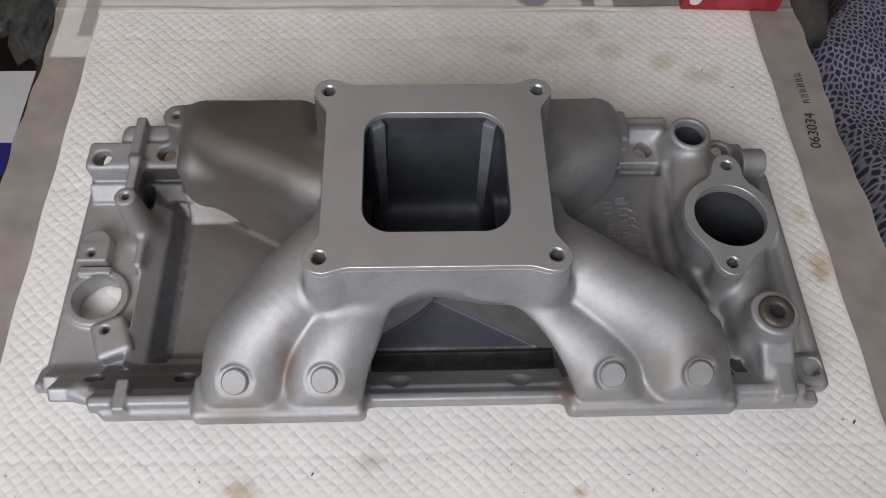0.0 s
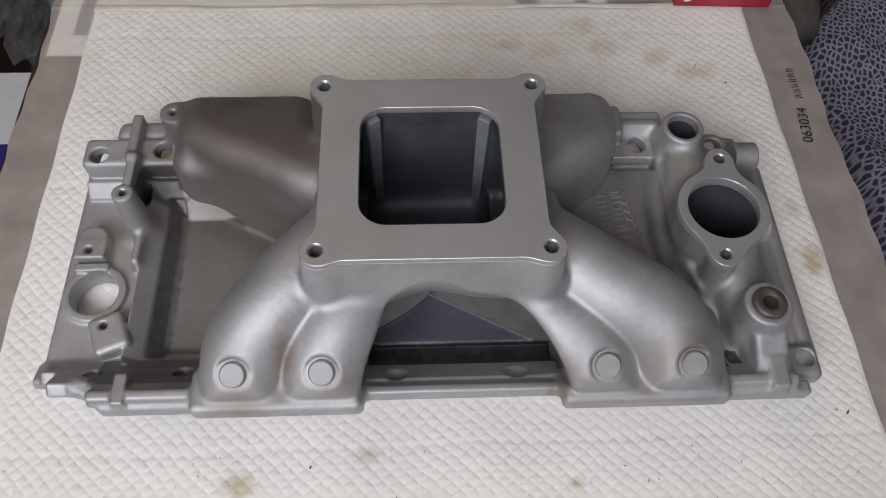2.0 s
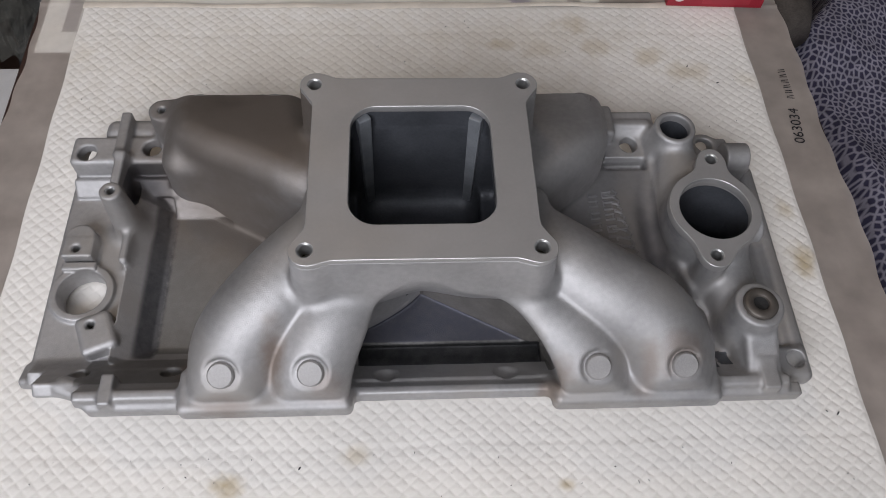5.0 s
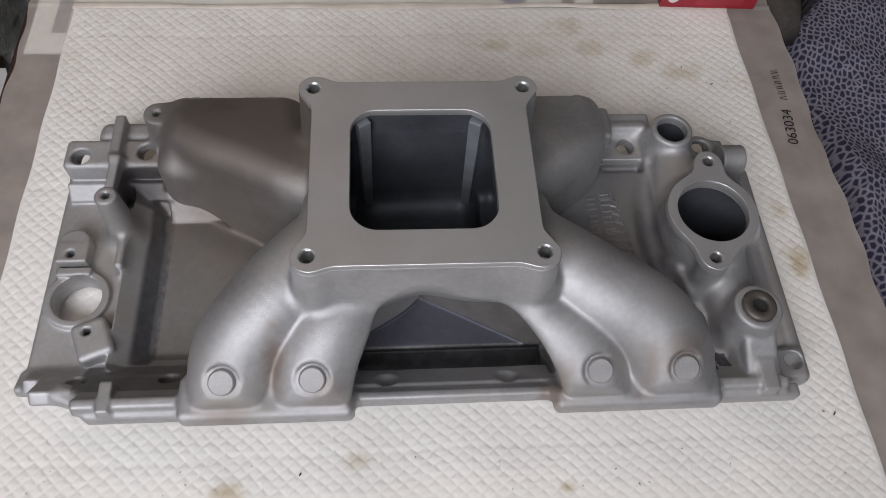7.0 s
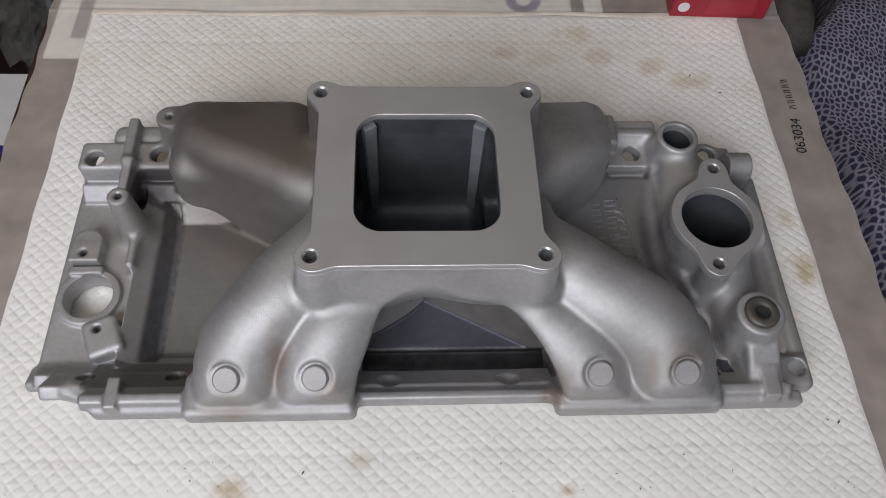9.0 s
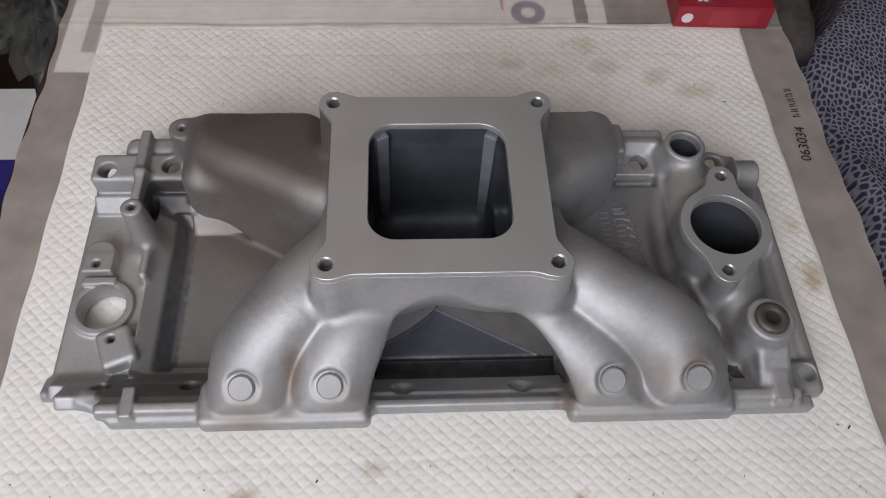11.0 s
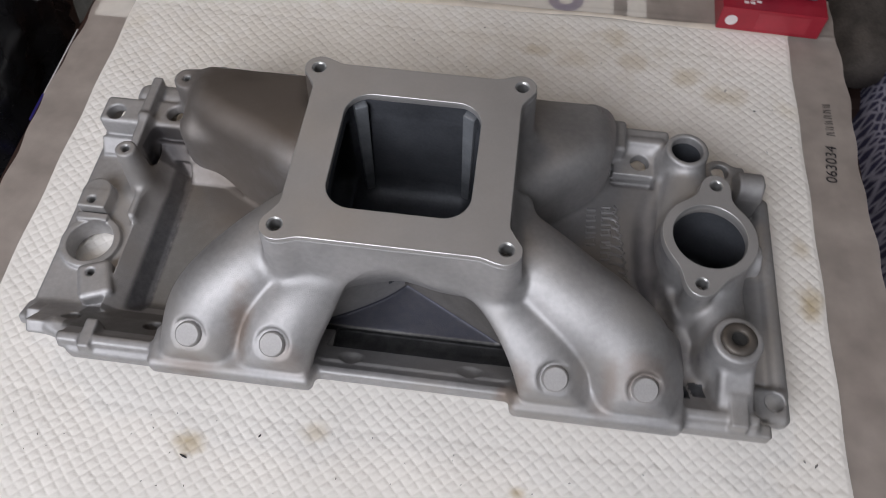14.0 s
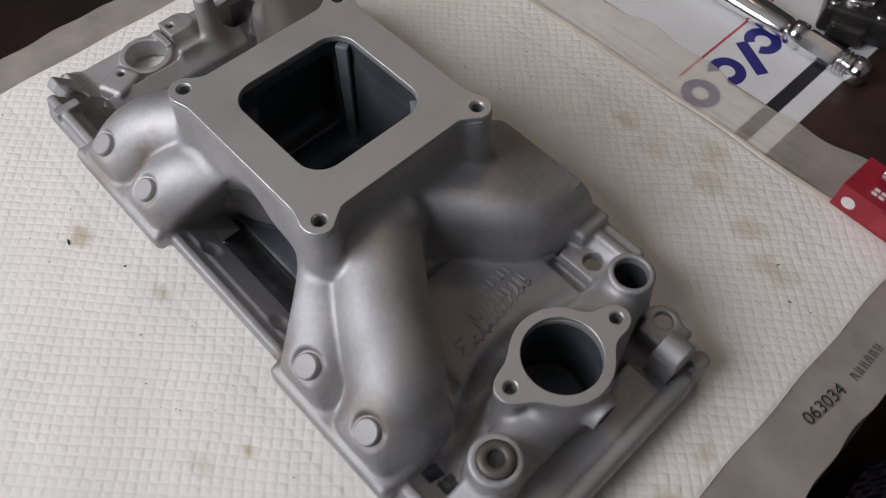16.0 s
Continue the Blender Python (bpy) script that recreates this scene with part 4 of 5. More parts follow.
def seam():
    """A narrow creased hem of doubled film along the pad's far edge."""
    bm = bmesh.new()
    rows = []
    for i in range(241):
        x = -0.325 + 0.656 * i / 240
        mid = 0.3075 + 0.0016 * math.sin(x * 11) + 0.0008 * math.sin(x * 47 + 1.0)
        wide = 0.0040 + 0.0012 * math.sin(x * 19 + 2.0)
        rows.append([bm.verts.new((x, mid + wide * u, h + 0.0003 * noise.noise((x * 60, u, 1.0)))) for u, h in ((-1.0, -0.0012), (-0.4, 0.0002), (0.1, -0.0006), (0.5, 0.0000), (1.0, -0.0018))])
    for a, b in zip(rows, rows[1:]):
        for k in range(4):
            bm.faces.new((a[k], b[k], b[k + 1], a[k + 1]))
    return bm


part("hem", seam(), material("tan_film_hem", (0.76, 0.69, 0.60), 0.5, 0.0, 0.12, 40, 0.2, 200), pad, "creased tan film hem", True)
part("film_border", film_sheet(), FILM, pad, "translucent creased plastic film border", True)

# ---- the intake manifold ----
manifold = tagged(new("intake_manifold"), "bare grey cast aluminium intake manifold lying on a quilted pad", "engine part")
cast_mesh = grid_mesh("casting", *build_casting())
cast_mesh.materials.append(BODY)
cast_mesh.materials.append(BARE_SHADE)
cast_mesh.materials.append(HOLLOW_SHADE)
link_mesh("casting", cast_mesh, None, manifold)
mid = np.zeros(len(cast_mesh.polygons) * 3, np.float32)
cast_mesh.polygons.foreach_get("center", mid)
mid = mid.reshape(-1, 3)
# chamber, bores and slots take the colour with shade in it
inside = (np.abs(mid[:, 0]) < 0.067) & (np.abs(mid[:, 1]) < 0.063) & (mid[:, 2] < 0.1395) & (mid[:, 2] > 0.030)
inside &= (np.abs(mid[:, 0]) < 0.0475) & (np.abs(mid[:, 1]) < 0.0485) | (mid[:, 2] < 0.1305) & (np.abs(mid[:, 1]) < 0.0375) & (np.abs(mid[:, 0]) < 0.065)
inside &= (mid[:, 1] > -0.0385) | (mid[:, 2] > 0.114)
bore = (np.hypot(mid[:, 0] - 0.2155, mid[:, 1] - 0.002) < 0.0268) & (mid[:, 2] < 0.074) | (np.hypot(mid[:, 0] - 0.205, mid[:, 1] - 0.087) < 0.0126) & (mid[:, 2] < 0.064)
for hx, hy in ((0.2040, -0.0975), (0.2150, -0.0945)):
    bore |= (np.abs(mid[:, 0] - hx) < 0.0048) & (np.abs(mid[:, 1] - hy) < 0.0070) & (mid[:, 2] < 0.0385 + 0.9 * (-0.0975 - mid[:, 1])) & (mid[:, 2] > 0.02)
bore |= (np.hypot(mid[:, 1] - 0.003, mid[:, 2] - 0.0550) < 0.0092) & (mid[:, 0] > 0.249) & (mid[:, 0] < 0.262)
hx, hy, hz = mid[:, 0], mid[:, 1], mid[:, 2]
# wall faces of the hollow get the shade as colour
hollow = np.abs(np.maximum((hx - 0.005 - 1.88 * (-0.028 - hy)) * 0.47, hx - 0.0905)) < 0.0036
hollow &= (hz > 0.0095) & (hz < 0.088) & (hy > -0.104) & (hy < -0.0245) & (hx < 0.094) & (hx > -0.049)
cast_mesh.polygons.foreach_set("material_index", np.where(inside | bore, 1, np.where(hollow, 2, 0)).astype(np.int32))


def outline_points(field, n, far=0.12, centre=(0.0, 0.0)):
    out = []
    for i in range(n):
        t = 2 * math.pi * i / n
        lo, hi = 0.0, far
        for _ in range(40):
            mid = (lo + hi) / 2
            if field(centre[0] + mid * math.cos(t), centre[1] + mid * math.sin(t)) < 0:
                lo = mid
            else:
                hi = mid
        out.append((centre[0] + lo * math.cos(t), centre[1] + lo * math.sin(t)))
    return out


def holed_plate(name, outlines, z0, z1, bevel):
    """A plate of one outline with holes, its edges slightly chamfered."""
    cu = bpy.data.curves.new(name, "CURVE")
    cu.dimensions, cu.fill_mode = "2D", "BOTH"
    cu.extrude, cu.bevel_depth, cu.bevel_resolution, cu.offset = (z1 - z0) / 2 - bevel, bevel, 1, -bevel
    for pts in outlines:
        sp = cu.splines.new("POLY")
        sp.points.add(len(pts) - 1)
        for p, (x, y) in zip(sp.points, pts):
            p.co = (x, y, 0, 1)
        sp.use_cyclic_u = True
    ob = bpy.data.objects.new(name, cu)
    mesh = bpy.data.meshes.new_from_object(ob)
    bpy.data.objects.remove(ob)
    mesh.transform(Matrix.Translation((0, 0, (z0 + z1) / 2)))
    mesh.materials.append(MACHINED)
    mesh.materials.append(EDGE)
    for p in mesh.polygons:
        p.material_index = 1 if 0.15 < p.normal.z < 0.97 else 0
    return mesh


def circle(x, y, r, n=28):
    return [(x + r * math.cos(2 * math.pi * i / n), y + r * math.sin(2 * math.pi * i / n)) for i in range(n)]


def thread_liner(name, r, depth, parent, x, y, z, label=""):
    """A threaded hole: a liner with ridges and a dark bottom."""
    rings = [(r + 0.0006, 0.0), (r + 0.0002, -0.0006)]
    k = 0
    while rings[-1][1] > -depth:
        rings.append((r - (0.0006 if k % 2 == 0 else 0.0), rings[-1][1] - 0.0007))
        k += 1
    ins = part(name, ring_bm(rings, 28, False), THREAD, parent, label, True)
    ins.matrix_local = pose(x, y, z)
    part("hole_bottom", ring_bm([(r, -depth), (0.0001, -depth)], 24, False), STEEL, ins)
    return ins


def bore_field(x, y):
    qx, qy = np.abs(x) - 0.0285, np.abs(y + 0.0012) - 0.0290
    return np.sqrt(np.maximum(qx, 0) ** 2 + np.maximum(qy, 0) ** 2) + np.minimum(np.maximum(qx, qy), 0) - 0.0178


BOLTS = [(sx * 0.0713, sy * 0.0656) for sx in (-1, 1) for sy in (-1, 1)]
link_mesh("carburettor_flange", holed_plate("carburettor_flange", [outline_points(flange_outline, 240), outline_points(bore_field, 240)] + [circle(x, y, 0.0048) for x, y in BOLTS], TOP - 0.005, TOP, 0.0005), None, manifold, "flat machined carburettor mounting flange")

for sx in (-1, 1):
    rib = part("divider_rib", box_bm((-0.0046, -0.0046, 0.0), (0.0046, 0.0046, 0.1025), 0.0012), RIB, manifold, "dull grey divider rib in the plenum")
    for v in rib.data.vertices:
        v.co.x *= 0.75 + 2.6 * v.co.z
        v.co.y *= 0.9 + 1.2 * v.co.z
    rib.matrix_local = pose(sx * 0.0390, 0.0430, 0.0355, 0, 0, sx * -28)
for x, y in BOLTS:
    thread_liner("threaded_hole", 0.0044, 0.011, manifold, x, y, TOP - 0.0004, "bright threaded bolt hole")

for x, y, z in ((-0.226, 0.031, 0.0714), (-0.198, 0.104, 0.0754), (-0.261, 0.0075, 0.0294), (-0.238, -0.057, 0.0298)):
    thread_liner("threaded_hole", 0.0030, 0.0075, manifold, x, y, z, "small bright threaded hole")

for x, y in [(a[0][-1][0], -1) for a in NEAR_RUNNERS] + [(-a[0][-1][0], 1) for a in NEAR_RUNNERS]:
    b = part("boss_cap", ring_bm([(0.0100, -0.006), (0.0086, 0.000), (0.0082, 0.0022), (0.0074, 0.0030)], 36), CAP, manifold, "round flat boss on a runner")
    b.matrix_local = pose(x + 0.0006, -0.1173, 0.0797, 30, 0, 0) if y < 0 else pose(x, 0.1175 + FAR, 0.0820, -16, 0, 0)


def thermo_outline(x, y):
    d = np.sqrt(x ** 2 + y ** 2) - 0.0335
    for ex, ey in ((0.0065, 0.0445), (-0.0075, -0.0395)):
        e = np.sqrt((x - ex) ** 2 + (y - ey) ** 2) - 0.0098
        k = 0.020
        h = np.maximum(k - np.abs(d - e), 0) / k
        d = np.minimum(d, e) - h * h * k * 0.25
    return d


THERMO_BOLTS = ((0.0065, 0.0445), (-0.0075, -0.0395))
thermo = link_mesh("thermostat_flange", holed_plate("thermostat_flange", [outline_points(thermo_outline, 160), circle(0, 0, 0.0262, 96)] + [circle(x, y, 0.0046) for x, y in THERMO_BOLTS], -0.007, 0, 0.0005), None, manifold, "flat machined thermostat housing flange")
thermo.matrix_local = pose(0.2150, 0.0025, 0.082)
for x, y in THERMO_BOLTS:
    thread_liner("bolt_hole", 0.0043, 0.010, manifold, x + 0.2150, y + 0.0025, 0.0816, "bright threaded bolt hole")

plug = part("pipe_plug", ring_bm([(0.0118, 0.0), (0.0118, 0.004), (0.0110, 0.0052), (0.0058, 0.0052), (0.0054, 0.0046), (0.0052, 0.0005)], 36, False), STEEL, manifold, "brown-grey threaded steel pipe plug", True)
plug.matrix_local = pose(0.2315, -0.073, 0.0735)
part("hex_socket", ring_bm([(0.0060, 0.0032), (0.0001, 0.0024)], 6, False), DARK, plug)

# brand relief: plain raised strokes
cast_co = np.zeros(len(cast_mesh.vertices) * 3, np.float32)
cast_mesh.vertices.foreach_get("co", cast_co)
cast_co = cast_co.reshape(-1, 3)
cast_co = cast_co[(cast_co[:, 0] > 0.10) & (cast_co[:, 0] < 0.22) & (np.abs(cast_co[:, 1]) < 0.08) & (cast_co[:, 2] < 0.062) & (cast_co[:, 2] > 0.012)]


def stroke(bm, pts, r, z):
    p = []
    for a, b in pts:
        near = cast_co[(np.abs(cast_co[:, 0] - a) < 0.0013) & (np.abs(cast_co[:, 1] - b) < 0.0013)]
        p.append(Vector((a, b, float(np.max(near[:, 2])) - 0.0003 if len(near) else z)))
    rows = []
    for i, q in enumerate(p):
        t = (p[min(i + 1, len(p) - 1)] - p[max(i - 1, 0)]).normalized()
        n = Vector((-t.y, t.x, 0)).normalized()
        rows.append([bm.verts.new(q + n * r * math.cos(math.pi * k / 6) + Vector((0, 0, 1.2 * r * math.sin(math.pi * k / 6) - 0.0003))) for k in range(7)])
    for a, b in zip(rows, rows[1:]):
        for k in range(6):
            bm.faces.new((a[k], a[k + 1], b[k + 1], b[k]))
    bm.faces.new(rows[0])
    bm.faces.new(rows[-1][::-1])


def script(x, y):
    """Places strokes drawn along the platform's slant."""
    t = radians(98)
    return 0.1660 + x * math.cos(t) - y * math.sin(t), -0.030 + x * math.sin(t) + y * math.cos(t)


# one long flourish, then tall and short loops
runs = [[(0.009, 0.012), (0.003, 0.013), (0.001, 0.009), (0.005, 0.007), (0.000, 0.004), (0.001, 0.000), (0.007, 0.000), (0.012, 0.003)]]
x = 0.012
for tall in (0, 1, 1, 1, 0, 0, 0, 1):
    h = 0.0125 if tall else 0.0062
    runs.append([(x, 0.001), (x + 0.004, h * 0.6), (x + 0.0055, h), (x + 0.0038, h), (x + 0.0030, 0.002), (x + 0.0050, 0.000), (x + 0.0082, 0.0025)])
    x += 0.0078
for run in runs:
    relief = bmesh.new()
    stroke(relief, [script(a, b) for a, b in run], 0.0013, 0.0466)
    part("relief_script", relief, RELIEF, manifold, "raised cast script stroke", True)
for row, (x, ya, yb) in enumerate(((0.1475, -0.006, 0.042), (0.1360, 0.006, 0.040))):
    y = ya
    k = 0
    while y < yb:
        relief = bmesh.new()
        stroke(relief, [(x - 0.0036, y), (x + 0.0036, y + 0.0008)], 0.0014, 0.0468)
        if k % 2:
            stroke(relief, [(x + (0.003 if k % 4 == 1 else -0.003), y - 0.0035), (x + (0.003 if k % 4 == 1 else -0.003), y)], 0.0011, 0.0468)
        part("relief_bar", relief, RELIEF, manifold, "raised cast bar")
        y += 0.0048 if k % 3 else 0.0062
        k += 1

# ---- round the pad ----
bag = tagged(new("parts_bag"), "white printed plastic bag lying under the pad's film", "bag")
part("sheet", box_bm((-0.360, 0.245, -0.0040), (0.193, 0.60, -0.0034)), PAPER, bag)
part("grey_band", box_bm((-0.340, 0.272, -0.0034), (-0.326, 0.60, -0.00335)), material("grey_print", (0.25, 0.24, 0.26), 0.5), bag)
part("black_stripe", box_bm((0.160, 0.30, -0.0034), (0.1735, 0.60, -0.00335)), BLACKINK, bag)
part("red_line", box_bm((0.0825, 0.335, -0.0034), (0.0850, 0.60, -0.00335)), REDINK, bag)


def arc_bm(r0, r1, start, end, h=0.0001):
    """A flat printed arc between two radii and two angles, in degrees."""
    bm = bmesh.new()
    n = 40
    rows = []
    for i in range(n + 1):
        t = radians(start + (end - start) * i / n)
        rows.append([bm.verts.new((r * math.cos(t), r * math.sin(t), z)) for r, z in ((r0, 0), (r0, h), (r1, h), (r1, 0))])
    for a, b in zip(rows, rows[1:]):
        for k in range(4):
            bm.faces.new((a[k], a[(k + 1) % 4], b[(k + 1) % 4], b[k]))
    bm.faces.new(rows[0][::-1])
    bm.faces.new(rows[-1])
    return bm


for y, start, end in ((0.331, 0, 360), (0.373, -50, 230), (0.433, -70, 235)):
    o = part("blue_ring", arc_bm(0.0078, 0.0182, start, end), BLUE, bag)
    o.matrix_local = pose(0.1105, y, -0.0034)
part("blue_bar", box_bm((-0.0225, -0.0060, 0.0), (0.0225, 0.0060, 0.0001)), BLUE, bag).matrix_local = pose(0.1165, 0.4055, -0.0034, 0, 0, -28)

redbox = tagged(new("cigarette_pack"), "small red cardboard cigarette pack on the pad corner", "pack")
part("carton", box_bm((0.0, 0.0, 0.0), (0.099, 0.042, 0.027), 0.0008), REDBOX, redbox)
part("logo_disc", ring_bm([(0.006, 0), (0.006, 0.0002), (0.0001, 0.0002)], 24, False), WHITEINK, redbox).matrix_local = pose(0.012, 0.0, 0.012, 90)
for bx, by in ((0.020, 0.008), (0.020, 0.013), (0.026, 0.008), (0.026, 0.013), (0.032, 0.0105)):
    part("print_bar", box_bm((bx, by, 0.0270), (bx + 0.0045, by + 0.0032, 0.0272)), WHITEINK, redbox)
part("label_panel", box_bm((0.036, -0.0003, 0.004), (0.085, 0.0, 0.024)), material("pale_red_panel", (0.36, 0.032, 0.048), 0.4), redbox)
redbox.matrix_world = pose(0.260, 0.306, 0.0, 0, 0, -2)

tubeob = tagged(new("lighter"), "small teal printed lighter with a silver hood on the red pack", "lighter")
TEAL = material("teal_print", (0.02, 0.13, 0.21), 0.3, 0.1, 0.6, 120, 0, 900, (0.55, 0.62, 0.66), 90, 0.52)
b = part("body", ring_bm([(0.006, 0), (0.0095, 0.002), (0.0095, 0.058), (0.008, 0.060)], 28), TEAL, tubeob, "", True)
b = part("hood", ring_bm([(0.0062, -0.012), (0.0066, -0.011), (0.0066, 0.0)], 24), CHROME, tubeob, "silver metal hood", True)
tubeob.matrix_world = pose(0.290, 0.331, 0.0366, 0, 90, -2)

def bent_tube(pts, radii, segs=16, lump=0.0):
    """A round bar along points, closed at both ends."""
    bm = bmesh.new()
    p = [Vector(q) for q in pts]
    rows = []
    for i, q in enumerate(p):
        t = (p[min(i + 1, len(p) - 1)] - p[max(i - 1, 0)]).normalized()
        u = t.cross(Vector((0, 0, 1)) if abs(t.z) < 0.9 else Vector((1, 0, 0))).normalized()
        v = t.cross(u)
        row = []
        for k in range(segs):
            a = 2 * math.pi * k / segs
            d = u * math.cos(a) + v * math.sin(a)
            r = radii[i] * (1 + lump * noise.noise((q + d * radii[i]) * 30))
            row.append(bm.verts.new(q + d * r))
        rows.append(row)
    for a, b in zip(rows, rows[1:]):
        for k in range(segs):
            bm.faces.new((a[k], a[(k + 1) % segs], b[(k + 1) % segs], b[k]))
    bm.faces.new(rows[0][::-1])
    bm.faces.new(rows[-1])
    return bm


# cloth-covered seat
FABRIC = bpy.data.materials.new("spotted_cloth")
FABRIC.use_nodes = True
nt = FABRIC.node_tree
vor = nt.nodes.new("ShaderNodeTexVoronoi")
vor.voronoi_dimensions, vor.feature = "2D", "DISTANCE_TO_EDGE"
vor.inputs["Scale"].default_value = 118
vor.inputs["Randomness"].default_value = 0.8
co = nt.nodes.new("ShaderNodeTexCoord")
st = nt.nodes.new("ShaderNodeMapping")
st.inputs["Rotation"].default_value, st.inputs["Scale"].default_value = (0, 0, 0.4), (1.25, 0.9, 1.0)
rp = nt.nodes.new("ShaderNodeValToRGB")
rp.color_ramp.elements[0].position, rp.color_ramp.elements[0].color = 0.07, (0.46, 0.44, 0.54, 1)
rp.color_ramp.elements[1].position, rp.color_ramp.elements[1].color = 0.25, (0.060, 0.055, 0.115, 1)
fade = nt.nodes.new("ShaderNodeTexNoise")
fade.inputs["Scale"].default_value, fade.inputs["Detail"].default_value = 55, 5
worn = nt.nodes.new("ShaderNodeMix")
worn.data_type, worn.blend_type = "RGBA", "MULTIPLY"
worn.inputs[0].default_value = 0.75
weave = nt.nodes.new("ShaderNodeBump")
weave.inputs["Strength"].default_value, weave.inputs["Distance"].default_value = 0.4, 0.001
nt.links.new(co.outputs["Object"], st.inputs["Vector"])
nt.links.new(st.outputs[0], vor.inputs["Vector"])
nt.links.new(co.outputs["Object"], fade.inputs["Vector"])
nt.links.new(vor.outputs["Distance"], rp.inputs[0])
nt.links.new(rp.outputs[0], worn.inputs[6])
nt.links.new(fade.outputs["Fac"], worn.inputs[7])
nt.links.new(fade.outputs["Fac"], weave.inputs["Height"])
nt.links.new(worn.outputs[2], nt.nodes["Principled BSDF"].inputs["Base Color"])
nt.links.new(weave.outputs[0], nt.nodes["Principled BSDF"].inputs["Normal"])
nt.nodes["Principled BSDF"].inputs["Roughness"].default_value = 0.9

seat = tagged(new("cloth_covered_seat"), "low seat draped with dark blue and white spotted cloth", "seat")


def drape():
    bm = bmesh.new()
    n = 70
    rows = []
    for i in range(n + 1):
        row = []
        for j in range(n + 1):
            y = -0.50 + 1.45 * j / n
            left = 0.500 + 0.75 * max(0.0, y - 0.475)
            x = left + (1.25 - left) * i / n
            edge = min(i, n - i, j, n - j) / n
            z = -0.20 + 0.035 * noise.noise((x * 5, y * 5, 0)) + 0.09 * max(0.0, 0.06 - y) + 0.012 * noise.noise((x * 13, y * 13, 4)) - 0.30 * max(0, 0.06 - edge) / 0.06
            row.append(bm.verts.new((x + 0.02 * noise.noise((y * 6, 1, 1)), y, z)))
        rows.append(row)
    for i in range(n):
        for j in range(n):
            bm.faces.new((rows[i][j], rows[i + 1][j], rows[i + 1][j + 1], rows[i][j + 1]))
    return bm


part("cloth", drape(), FABRIC, seat, "", True)
part("seat_base", box_bm((0.57, -0.44, -0.85), (1.14, 0.42, -0.29), 0.03), WOOD, seat)


ARM = material("worn_grey_upholstery", (0.11, 0.095, 0.085), 0.9, 0.0, 0.45, 25, 0.4, 300)
arm = [(0.512 + 0.05 * (k / 12) ** 2, 0.455 + 0.026 * k, -0.185 - 0.01 * (k / 12) ** 2) for k in range(13)]
roll = tagged(new("rolled_blanket"), "grey-brown rolled blanket lying behind the spotted seat", "blanket")
part("roll", bent_tube(arm, [0.024 + 0.022 * math.sin(math.pi * (k + 1) / 14) for k in range(13)], 24, 0.25), ARM, roll, "", True)
tagged(part("stool", box_bm((0.485, 0.44, -0.85), (0.60, 0.80, -0.235), 0.02), WOOD), "dark brown wooden stool in shade", "stool")

# things beside the bench
def crumpled(centre, size, seed, rough_amp=0.3, sub=4):
    bm = bmesh.new()
    bmesh.ops.create_icosphere(bm, subdivisions=sub, radius=1.0)
    for v in bm.verts:
        n = v.co.normalized()
        r = 1 + rough_amp * noise.noise(n * 2.2 + Vector((seed, 0, 0))) + 0.5 * rough_amp * abs(noise.noise(n * 6 + Vector((0, seed, 0)))) + 0.18 * rough_amp * noise.noise(n * 16) + 0.22 * rough_amp * (1 - 2 * abs(noise.noise(n * 9 + Vector((0, 0, seed)))))
        v.co = Vector(centre) + Vector((n.x * size[0], n.y * size[1], n.z * size[2])) * r
    return bm


tagged(part("black_bag", crumpled((-0.99, 0.55, -0.58), (0.17, 0.34, 0.27), 2.0, 0.22, 5), BLACKPLASTIC, None, "", True), "crumpled black plastic sack beside the bench", "sack")
tagged(part("clear_bag", crumpled((-0.495, 0.555, -0.130), (0.080, 0.095, 0.07), 7.0, 0.80, 5), CLEARBAG), "crumpled clear plastic bag beside the bench", "bag")
tagged(part("dark_sack", crumpled((-0.50, 0.58, -0.52), (0.085, 0.15, 0.36), 5.0, 0.25, 4), BLACKPLASTIC, None, "", True), "black plastic sack under a clear bag", "sack")
carton = tagged(new("carton"), "white carton with a dark blue band beside the bench", "carton")
part("body", box_bm((-0.765, 0.48, -0.85), (-0.60, 0.705, -0.500), 0.002), PAPER, carton)
part("blue_band", box_bm((-0.766, 0.479, -0.80), (-0.599, 0.540, -0.499), 0.002), BLUE, carton)

# glass bowl with small hardware behind the red box
GLASS = bpy.data.materials.new("bottle_glass")
GLASS.use_nodes = True
gb = GLASS.node_tree.nodes["Principled BSDF"]
gb.inputs["Base Color"].default_value = (0.86, 0.92, 0.85, 1)
gb.inputs["Transmission Weight"].default_value, gb.inputs["Roughness"].default_value, gb.inputs["IOR"].default_value = 1.0, 0.06, 1.45
bowl = tagged(new("glass_ashtray"), "greenish clear glass ashtray full of cigarette butts", "ashtray")
bowl.matrix_world = pose(0.312, 0.435, 0.0)
part("dish", ring_bm([(0.001, 0.0), (0.030, 0.0), (0.048, 0.008), (0.060, 0.030), (0.064, 0.050), (0.0655, 0.053), (0.062, 0.053), (0.056, 0.030), (0.044, 0.012), (0.028, 0.004), (0.001, 0.004)], 48, False), GLASS, bowl, "", True)
ash = crumpled((0.0, 0.0, 0.0085), (0.040, 0.040, 0.005), 3.0, 0.5, 4)
part("ash_bed", ash, material("grey_ash", (0.22, 0.21, 0.19), 0.95, 0.0, 0.4, 120, 0.5, 300), bowl, "grey ash bed", True)
FILTER = material("cork_filter", (0.52, 0.25, 0.06), 0.7, 0.0, 0.25, 300)
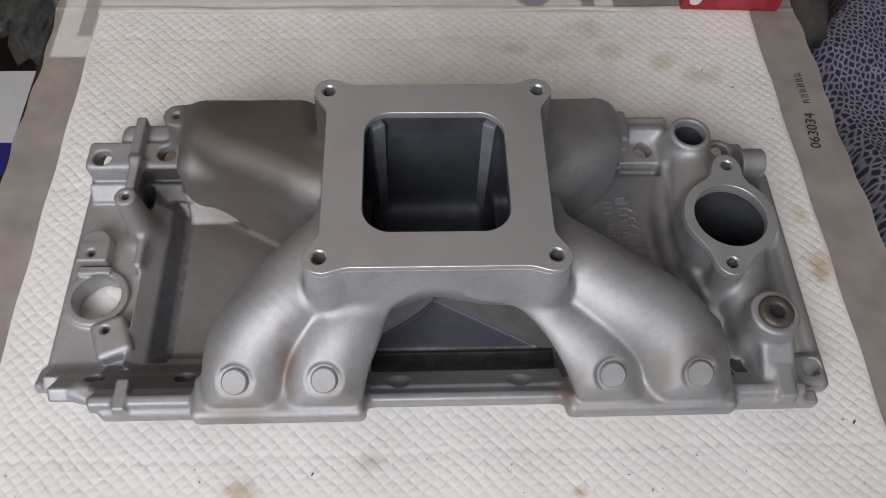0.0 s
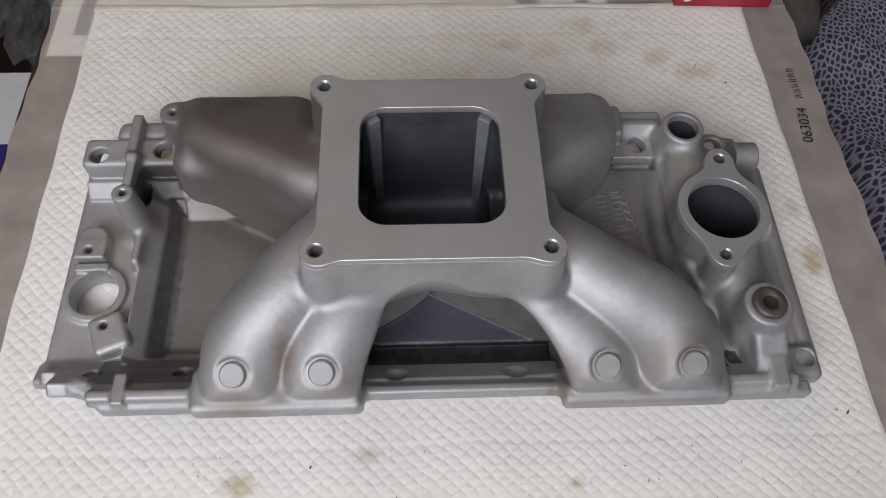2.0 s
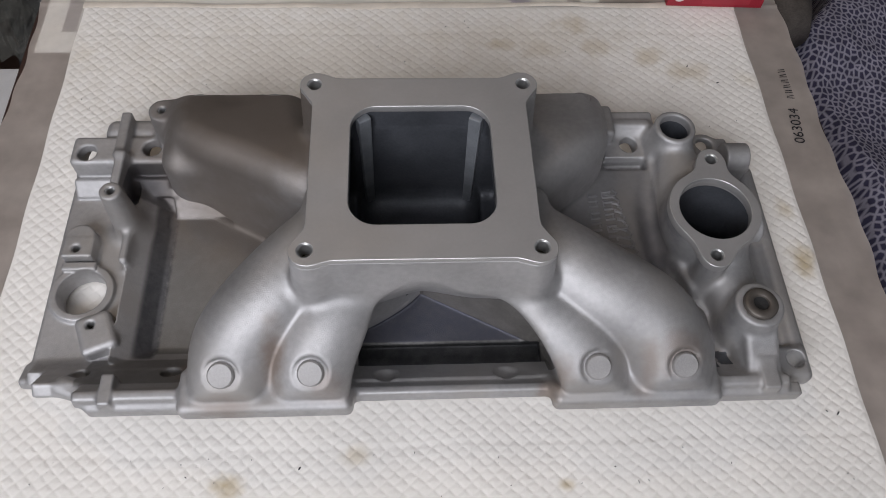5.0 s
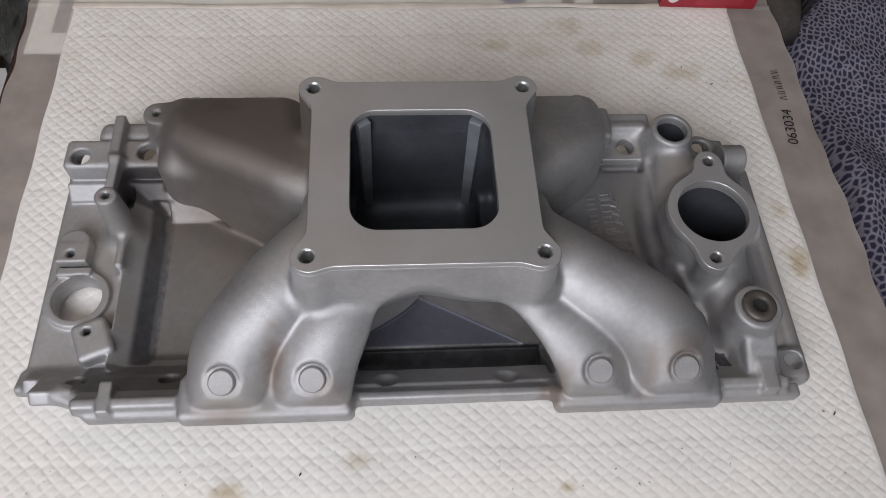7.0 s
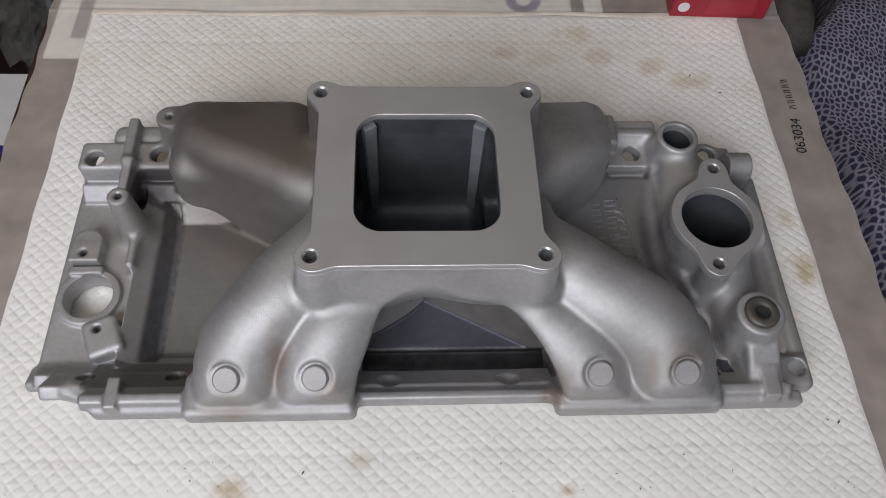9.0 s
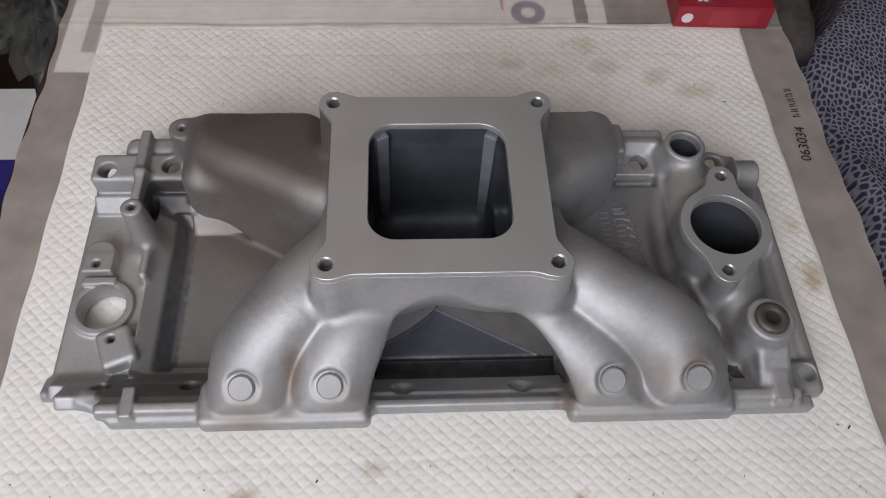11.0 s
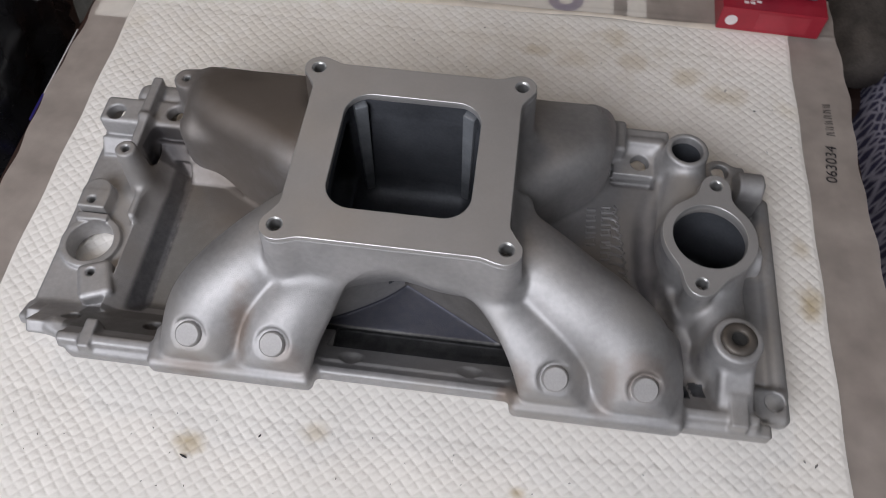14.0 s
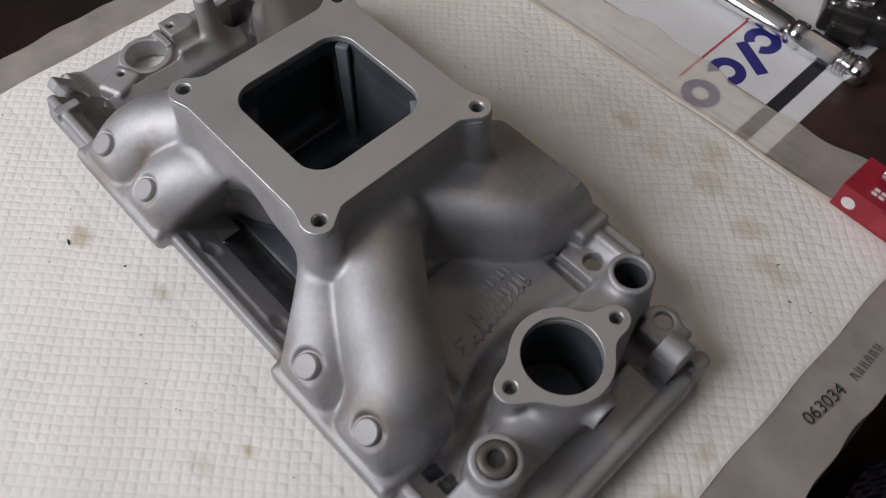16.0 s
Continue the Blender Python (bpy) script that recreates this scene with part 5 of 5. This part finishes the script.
ASHY = material("ashy_paper", (0.50, 0.48, 0.45), 0.85, 0.0, 0.35, 250)
BURNT = material("burnt_tip", (0.05, 0.045, 0.04), 0.9, 0.0, 0.4, 300)
rnd = random.Random(5)
for k in range(15):
    butt = tagged(new("cigarette_butt"), "stubbed cigarette butt with an orange cork filter", "cigarette butt", "butts in the ashtray")
    r, ln = 0.0038, rnd.uniform(0.005, 0.014)
    part("filter", ring_bm([(r * 0.95, 0.0), (r, 0.0008), (r, 0.020), (r * 0.98, 0.021)], 14), FILTER, butt)
    part("paper", ring_bm([(r * 0.98, 0.021), (r * 1.02, 0.0215), (r * rnd.uniform(0.8, 1.1), 0.021 + ln)], 14), ASHY, butt)
    part("burnt_end", ring_bm([(r * 0.9, 0.021 + ln), (r * 0.6, 0.024 + ln)], 10), BURNT, butt)
    a, d = k * 2.4, 0.007 + 0.0013 * k
    butt.matrix_world = pose(0.312 + d * math.cos(a), 0.435 + d * math.sin(a), 0.018 + 0.006 * (k % 4) + 0.10 * d, rnd.uniform(78, 100), 0, rnd.uniform(0, 360)) @ Matrix.Translation((0, 0, -0.016))

# chrome ratchet handle on the bag
lever = tagged(new("ratchet_handle"), "polished chrome ratchet handle with ribbed collars lying on the bag", "tool")


def turned_x(rings, flat=1.0, segs=28):
    """A turned bar along x: (place, radius) pairs, its height flattened."""
    bm = ring_bm([(r, x) for x, r in rings], segs)
    bm.transform(Matrix.Diagonal((1, 1, flat, 1)) @ Matrix.Rotation(radians(90), 4, "Y"))
    return bm


part("handle", turned_x([(-0.110, 0.0090), (-0.106, 0.0125), (-0.060, 0.0125), (-0.020, 0.0118), (0.008, 0.0105), (0.016, 0.0080)], 0.7), CHROME, lever, "", True)
part("collar", turned_x([(0.014, 0.0078), (0.016, 0.0098), (0.022, 0.0104), (0.028, 0.0098), (0.030, 0.0078)]), CHROME, lever, "", True)
part("shank", turned_x([(0.028, 0.0075), (0.032, 0.0088), (0.066, 0.0088), (0.069, 0.0074)], 1.0, 8), CHROME, lever)
for k in range(3):
    part("ridge", turned_x([(0.068 + 0.0045 * k, 0.0078), (0.0695 + 0.0045 * k, 0.0096), (0.0710 + 0.0045 * k, 0.0096), (0.0725 + 0.0045 * k, 0.0078)]), CHROME, lever, "", True)
part("end_cap", turned_x([(0.080, 0.0080), (0.082, 0.0100), (0.090, 0.0104), (0.096, 0.0088), (0.098, 0.0050)]), CHROME, lever, "", True)
lever.matrix_world = pose(0.110, 0.4515, 0.0085, 0, 0, -1) @ Matrix.Diagonal((1.0, 1.32, 1.3, 1.0))
gear = tagged(new("carburettor_part"), "dark metal carburettor piece with bright bores", "engine part")
part("body", box_bm((-0.05, -0.03, 0.0), (0.05, 0.05, 0.030), 0.006, 3), GUNMETAL, gear)
part("neck", box_bm((-0.040, -0.044, 0.004), (-0.006, -0.028, 0.024), 0.004, 2), GUNMETAL, gear)
part("lug", box_bm((0.020, -0.042, 0.002), (0.046, -0.026, 0.016), 0.004, 2), GUNMETAL, gear)
for gx, gy in ((-0.024, -0.004), (0.024, 0.000)):
    g = part("bore_ring", ring_bm([(0.0165, -0.001), (0.0165, 0.005), (0.0150, 0.0065), (0.0110, 0.0065), (0.0102, 0.004), (0.0100, 0.0)], 32, False), CHROME, gear, "bright metal bore ring", True)
    g.matrix_local = pose(gx, gy, 0.030)
    part("bore_floor", ring_bm([(0.0100, 0.0006), (0.0001, 0.0006)], 24, False), DARK, g)
for gx, gy in ((-0.043, -0.022), (0.043, -0.022), (0.0, -0.024)):
    part("screw_head", ring_bm([(0.0042, 0.0), (0.0042, 0.0018), (0.0034, 0.0026), (0.0001, 0.0026)], 16, False), CHROME, gear, "bright screw head", True).matrix_local = pose(gx, gy, 0.0295)
gear.matrix_world = pose(0.172, 0.528, -0.003, 0, 0, 20)

# crumbs on the pad
crumbs = bmesh.new()
rnd = random.Random(9)
spots = [(0.307, -0.127, 0.0012), (0.299, -0.125, 0.0008), (-0.137, -0.177, 0.0016), (-0.087, -0.156, 0.0013), (0.265, 0.222, 0.0010), (0.29, 0.20, 0.0010)]
spots += [(rnd.uniform(-0.31, 0.32), rnd.choice((rnd.uniform(0.14, 0.29), rnd.uniform(-0.2, -0.145))), rnd.uniform(0.00025, 0.0006)) for _ in range(110)]
for x, y, r in spots:
    if abs(x) < 0.29 and -0.135 < y < 0.13:
        continue
    m = pose(x, y, 0.0003, rnd.uniform(0, 90), 0, rnd.uniform(0, 180)) @ Matrix.Diagonal((r * rnd.uniform(1, 2.2), r * 0.6, r * 0.5, 1))
    bmesh.ops.create_icosphere(crumbs, subdivisions=1, radius=1.0, matrix=m)
tagged(part("crumbs", crumbs, BLACKINK), "scattered dark crumbs and specks on the pad", "debris", kind="stuff")

# handwriting on the film
font = bpy.data.curves.new("marker_number", "FONT")
font.body, font.size, font.space_character = "063034", 0.0138, 1.02
font.materials.append(BLACKINK)
num = new("marker_number", font)
num.parent = pad
num.matrix_local = pose(0.3555, 0.1260, -0.0003, 0, 0, 84)
marks = bmesh.new()
for k in range(6):
    y = 0.181 + 0.0067 * k
    for dx, dy, lean, long in ((0, 0, 8 * (k % 3) - 6, 0.0074), (0.0004, 0.0026, 14 - 9 * (k % 2), 0.0070)):
        bmesh.ops.create_cube(marks, size=1, matrix=pose(0.3570 + dx, y + dy, -0.0004, 0, 0, lean) @ Matrix.Diagonal((long, 0.0007, 0.0002, 1)))
part("marker_bars", marks, BLACKINK, pad, "black marker strokes")
